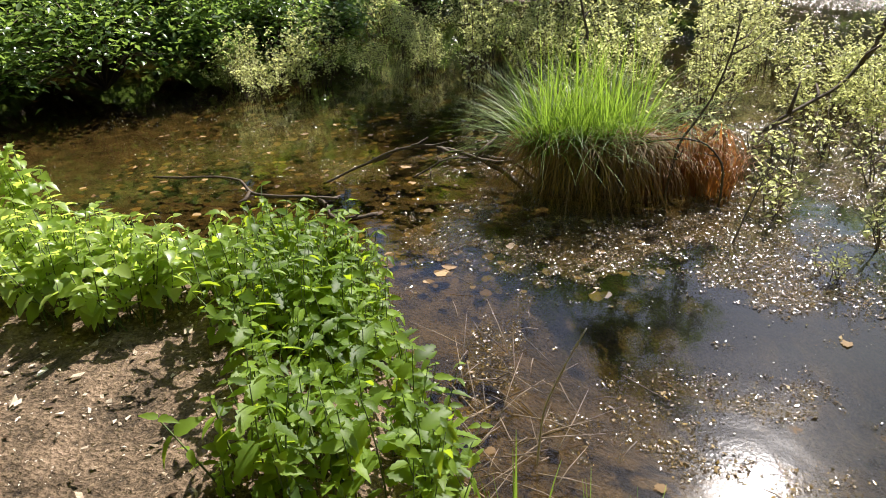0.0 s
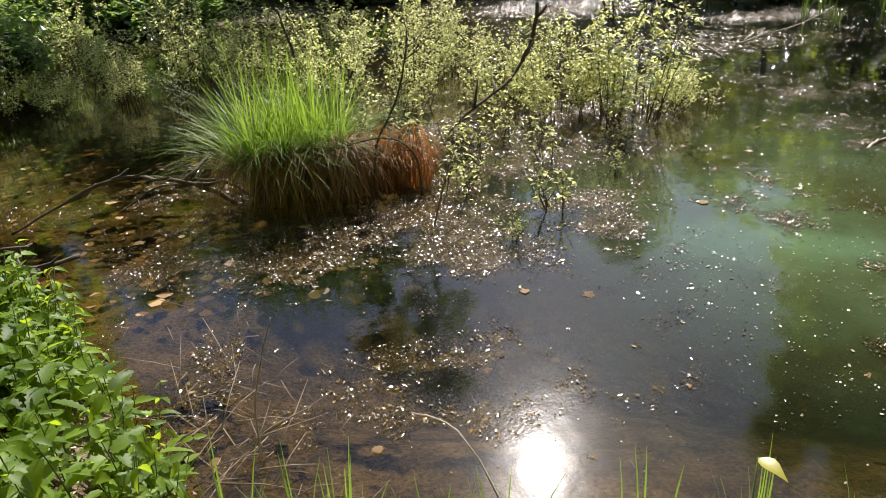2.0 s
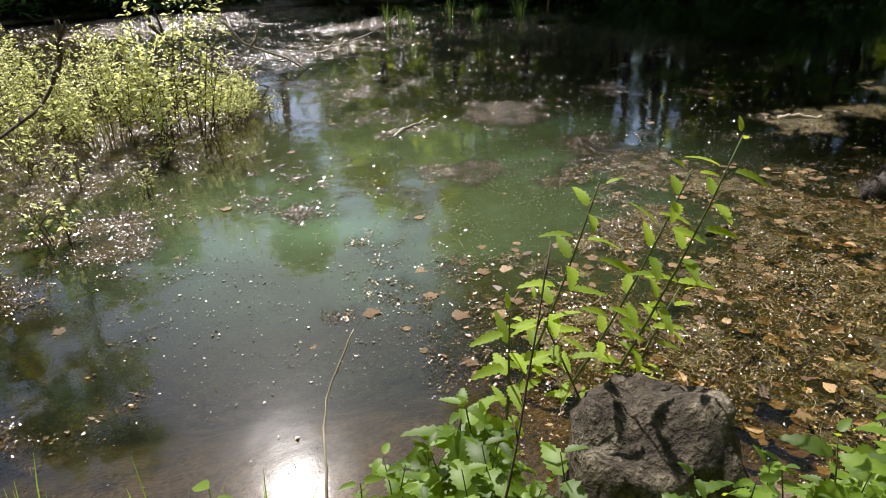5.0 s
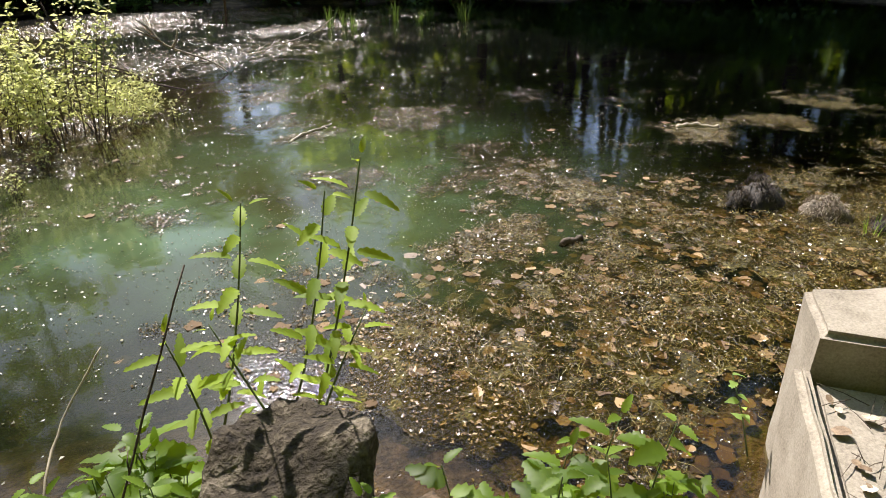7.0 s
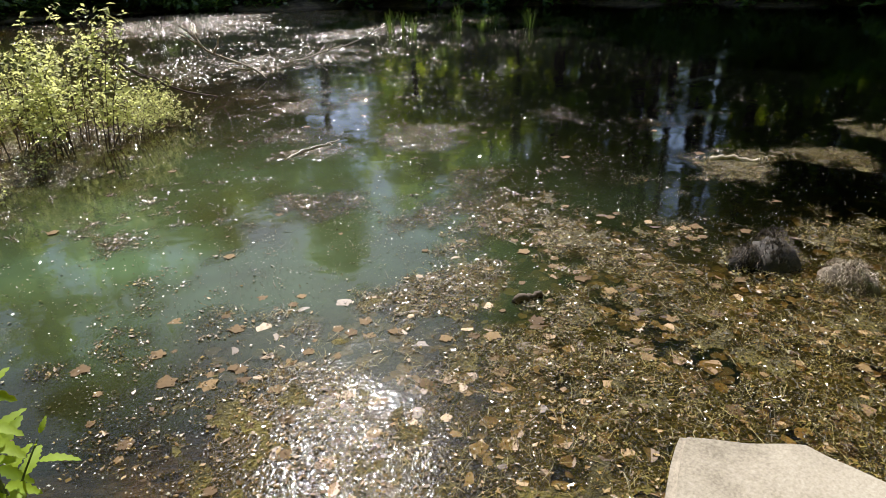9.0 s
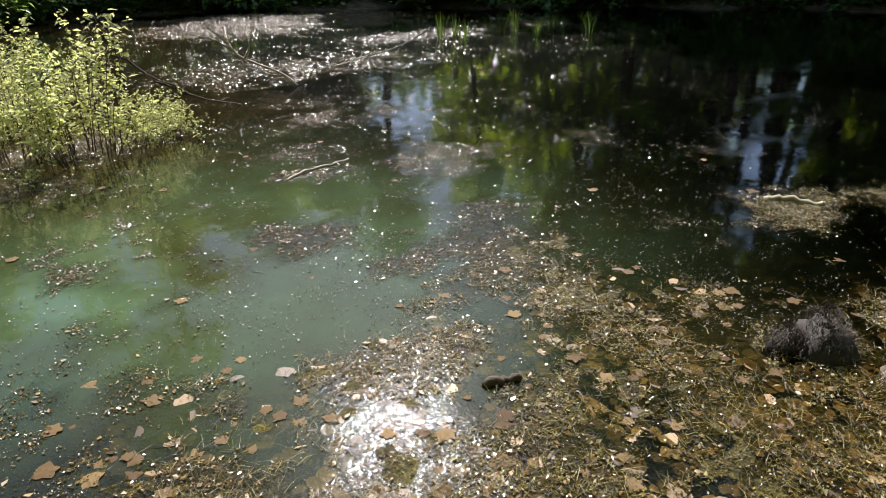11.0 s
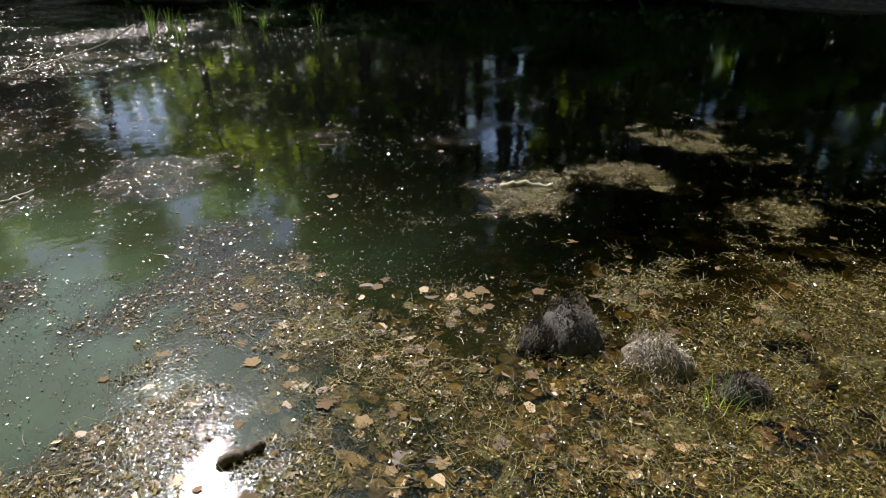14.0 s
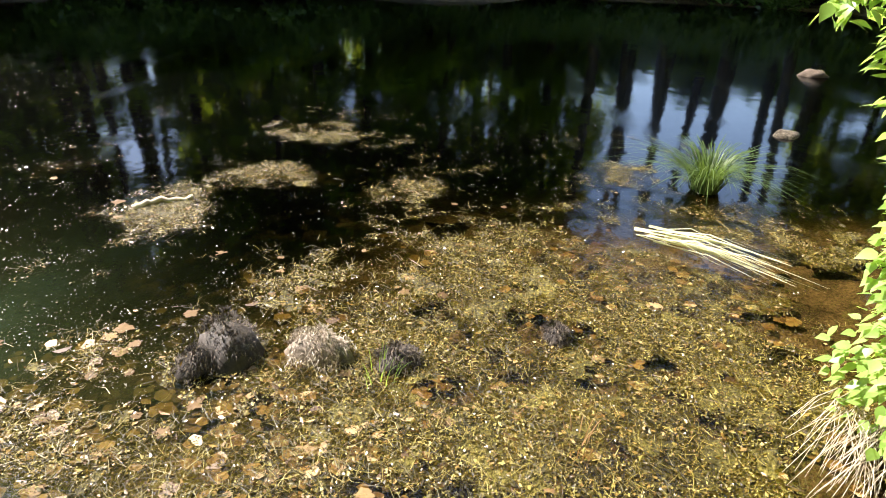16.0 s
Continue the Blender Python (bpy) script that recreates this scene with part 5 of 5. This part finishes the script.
flakes("weed_leaflets", green_bits[bed], 0.005, 0.012, 1.4, M_WEED, "olive and yellow weed leaflets crowded at the surface", 0.5)
flakes("floating_scraps", scraps, 0.007, 0.016, 1.4, M_DEBRIS, "drifted mats of tan and brown plant scraps on the water", 0.32)
M_CRUMB = rough_mat("bleached_crumbs", [(0.1, (0.035, 0.022, 0.009)), (0.5, (0.13, 0.088, 0.035)), (0.8, (0.22, 0.155, 0.075)), (0.98, (0.42, 0.34, 0.21))], 2.5, 14.0, 0.26, 0, 0, 0.9, 0.8)
crumbs = np.concatenate([strew(230000, -0.6, 5.2, 2.9, 6.6, 0.2, 0.95, loose), strew(22000, 0.1, 2.2, 1.4, 2.9, 0.4, 1.1, loose), strew(9000, 3.9, 6.6, -0.9, 1.4, 0.5, 1.1, loose), strew(130000, 3.0, 9.5, 0.9, 7.6, 0.22, 0.95, lambda n: 0.95 * loose(n))])
flakes("floating_crumbs", crumbs, 0.005, 0.011, 1.6, M_CRUMB, "bleached tan leaf and stem crumbs drifted together on the water", 0.3)
flakes("seed_fluff", specks, 0.004, 0.008, 1.0, M_DUCK, "white seed fluff and duckweed dotted over the water", 0.3)
flakes("floating_straws", straws, 0.02, 0.08, 26.0, M_TWIG, "dry straws and needles floating in the mats", 0.05)


def raft(name, x0, x1, y0, y1, step, level, lift, mat, label):
    """Lacy rafts of matted plant matter at the surface, broken by holes."""
    xs, ys = np.arange(x0, x1, step), np.arange(y0, y1, step)
    gx, gy = np.meshgrid(xs, ys, indexing="ij")
    gx, gy = gx + np.random.uniform(-0.3, 0.3, gx.shape) * step, gy + np.random.uniform(-0.3, 0.3, gy.shape) * step
    c = cover(gx, gy) + 0.30 * vnoise(gx, gy, 9.0, 21.0) + 0.26 * vnoise(gx, gy, 0.32 / step, 22.0)
    h = lift + np.minimum(0.004, 0.03 * (c - level)) + 0.0035 * vnoise(gx, gy, 0.45 / step, 1.0) + 0.004 * vnoise(gx, gy, 11.0, 5.0) + 0.004 * vnoise(gx, gy, 3.0, 8.0)
    index = np.arange(gx.size).reshape(gx.shape)
    high = (c > level) & (shore(gx, gy) > 0.0)
    full = high[:-1, :-1] & high[1:, :-1] & high[1:, 1:] & high[:-1, 1:]
    quads = np.stack([index[:-1, :-1], index[1:, :-1], index[1:, 1:], index[:-1, 1:]], -1)[full]
    used, quads = np.unique(quads, return_inverse=True)
    s = Shape()
    s.v, s.f = np.stack([gx.ravel(), gy.ravel(), h.ravel()], 1)[used].tolist(), quads.reshape(-1, 4).tolist()
    return tagged(part(name, s, mat), label, "pond weed", kind="stuff")


M_MAT = rough_mat("matted_weed", [(0.36, (0.014, 0.010, 0.003)), (0.47, (0.06, 0.041, 0.009)), (0.56, (0.14, 0.10, 0.02)), (0.68, (0.27, 0.20, 0.05))], 4.0, 60.0, 0.45, 1.0, 0.03, 0.3)
raft("weed_mat", -3.2, 6.0, 3.0, 8.5, 0.035, 0.42, -0.011, M_MAT, "sodden brown plant matter just under the water")
raft("weed_mat", 5.0, 9.0, 1.6, 4.8, 0.03, 0.68, -0.009, M_MAT, "thin brown weed patches in the open water")
raft("weed_mat", -0.4, 2.6, 1.1, 2.9, 0.03, 0.55, -0.011, M_MAT, "brown plant crumbs drifted against the bank")
M_BED = rough_mat("olive_weed_bed", [(0.36, (0.010, 0.008, 0.002)), (0.47, (0.046, 0.038, 0.006)), (0.56, (0.115, 0.094, 0.014)), (0.68, (0.24, 0.20, 0.04))], 3.0, 45.0, 0.5, 1.0, 0.03, 0.25)
raft("weed_mat", 3.9, 12.4, -3.9, 1.9, 0.03, 0.50, -0.007, M_BED, "matted brown and olive pond weed at the water surface")
strands = Shape()
random.seed(151)
for x, y, _ in strew(95000, 4.4, 11.5, -3.8, 1.7, 0.25, 1.0, big):
    a, L = random.gauss(0.4, 1.2), rnd(0.03, 0.12)
    p, d = Vector((x, y, rnd(-0.004, 0.018))), Vector((math.cos(a), math.sin(a), 0)) * L
    m = p + d * 0.5 + Vector((rnd(-0.02, 0.02), rnd(-0.02, 0.02), rnd(0, 0.014)))
    strands.ribbon([p, m, p + d + Vector((0, 0, rnd(-0.01, 0.01)))], rnd(0.001, 0.003), Vector((-math.sin(a), math.cos(a), rnd(-0.6, 0.6))).normalized())
tagged(part("weed_strands", strands, M_WEED), "olive and straw-yellow weed strands tangled at the surface", "pond weed", kind="stuff")


def lobed_leaf(seed, size):
    """A fallen lobed leaf, slightly curled."""
    random.seed(seed)
    verts = [Vector((0, 0, 0.006))]
    n = 22
    for i in range(n):
        a = 6.283 * i / n
        r = size * (0.36 + 0.12 * abs(math.cos(2.5 * a)) + 0.05 * math.cos(9 * a + seed)) * rnd(0.8, 1.15) * (0.75 if math.cos(a) < -0.8 else 1.0)
        verts.append(Vector((math.cos(a) * r, math.sin(a) * r * 0.9, 0.002 + 0.012 * (r / size) * rnd(-0.4, 0.9))))
    s = Shape()
    s.add(verts, [(0, 1 + i, 1 + (i + 1) % n) for i in range(n)])
    return s.mesh("leaf", M_OAK)


leaf_kinds = [lobed_leaf(160 + k, sz) for k, sz in enumerate((0.085, 0.105, 0.075, 0.12))]
random.seed(171)
count = 0
while count < 230:
    if count < 120:
        x, y = random.gauss(6.6, 1.0), random.gauss(0.1, 0.8)
    elif count < 160:
        x, y = random.gauss(4.4, 0.5), random.gauss(0.95, 0.35)
    else:
        x, y = rnd(-1.5, 10), rnd(-2.5, 7)
        if cover(x, y) < 0.05:
            continue
    if float(shore(np.array([x]), np.array([y]))[0]) < 0.06:
        continue
    ob = tagged(new("floating_leaf", leaf_kinds[count % 4]), "tan dead lobed leaf floating on the pond", "leaf", "floating leaves")
    ob.matrix_basis = turn(x, y, rnd(-0.006, 0.003), rnd(-4, 4), rnd(-4, 4), rnd(0, 360), rnd(0.5, 1.15))
    count += 1


sunk = Shape()
random.seed(191)
while len(sunk.f) < 2800:
    q = random.random()
    x, y = (rnd(4.2, 7.6), rnd(-1.2, 1.3)) if q < 0.45 else (rnd(5.5, 9.4), rnd(-3.0, 0.6)) if q < 0.65 else (rnd(-3.8, 1.2), rnd(3.0, 7.5))
    if float(shore(np.array([x]), np.array([y]))[0]) < 0.05 or (x > 1.2 and cover(x, y) < rnd(-0.1, 0.5)):
        continue
    n, a0, sz = 11, rnd(0, 6.283), rnd(0.02, 0.055)
    ring = [Vector((x + math.cos(a0 + 6.283 * i / n) * sz * rnd(0.6, 1.1), y + math.sin(a0 + 6.283 * i / n) * sz * rnd(0.6, 1.1), 0)) for i in range(n)]
    z = rnd(-0.016, 0.001)
    tx, ty = rnd(-0.08, 0.08), rnd(-0.08, 0.08)
    sunk.add([Vector((p.x, p.y, z + (p.x - x) * tx + (p.y - y) * ty)) for p in ring], [tuple(range(n))])
M_SUNK = rough_mat("sodden_leaf", [(0.1, (0.06, 0.03, 0.01)), (0.5, (0.19, 0.105, 0.032)), (0.9, (0.36, 0.235, 0.10))], 20.0, 70.0, 0.55, 0, 0, 0.5, 1.0)
tagged(part("sodden_leaves", sunk, M_SUNK), "sodden orange-brown fallen leaves just under the water", "leaves", kind="stuff")


# leaf litter on the trodden bank
random.seed(181)
np.random.seed(181)
dry_bits = []
while len(dry_bits) < 9000:
    x, y = rnd(-3.2, 1.0), rnd(-0.4, 2.2)
    if float(shore(np.array([x]), np.array([y]))[0]) < -0.1:
        dry_bits.append((x, y, 0.25 + 1.2 * random.random() ** 6))
bits = flakes("leaf_litter", dry_bits, 0.006, 0.022, 1.6, M_LITTER, "dry tan and grey leaf litter strewn on the soil", 0.5)
co = np.zeros(len(bits.data.vertices) * 3)
bits.data.vertices.foreach_get("co", co)
co = co.reshape(-1, 3)
own = np.repeat(ground_z(np.array(dry_bits)[:, 0], np.array(dry_bits)[:, 1]), 4)
co[:, 2] += own + np.repeat([n2(p[0], p[1], 2.3) * 0.05 + n2(p[0], p[1], 9.0, 3.0) * 0.022 for p in dry_bits], 4) + 0.004
bits.data.vertices.foreach_set("co", co.ravel())
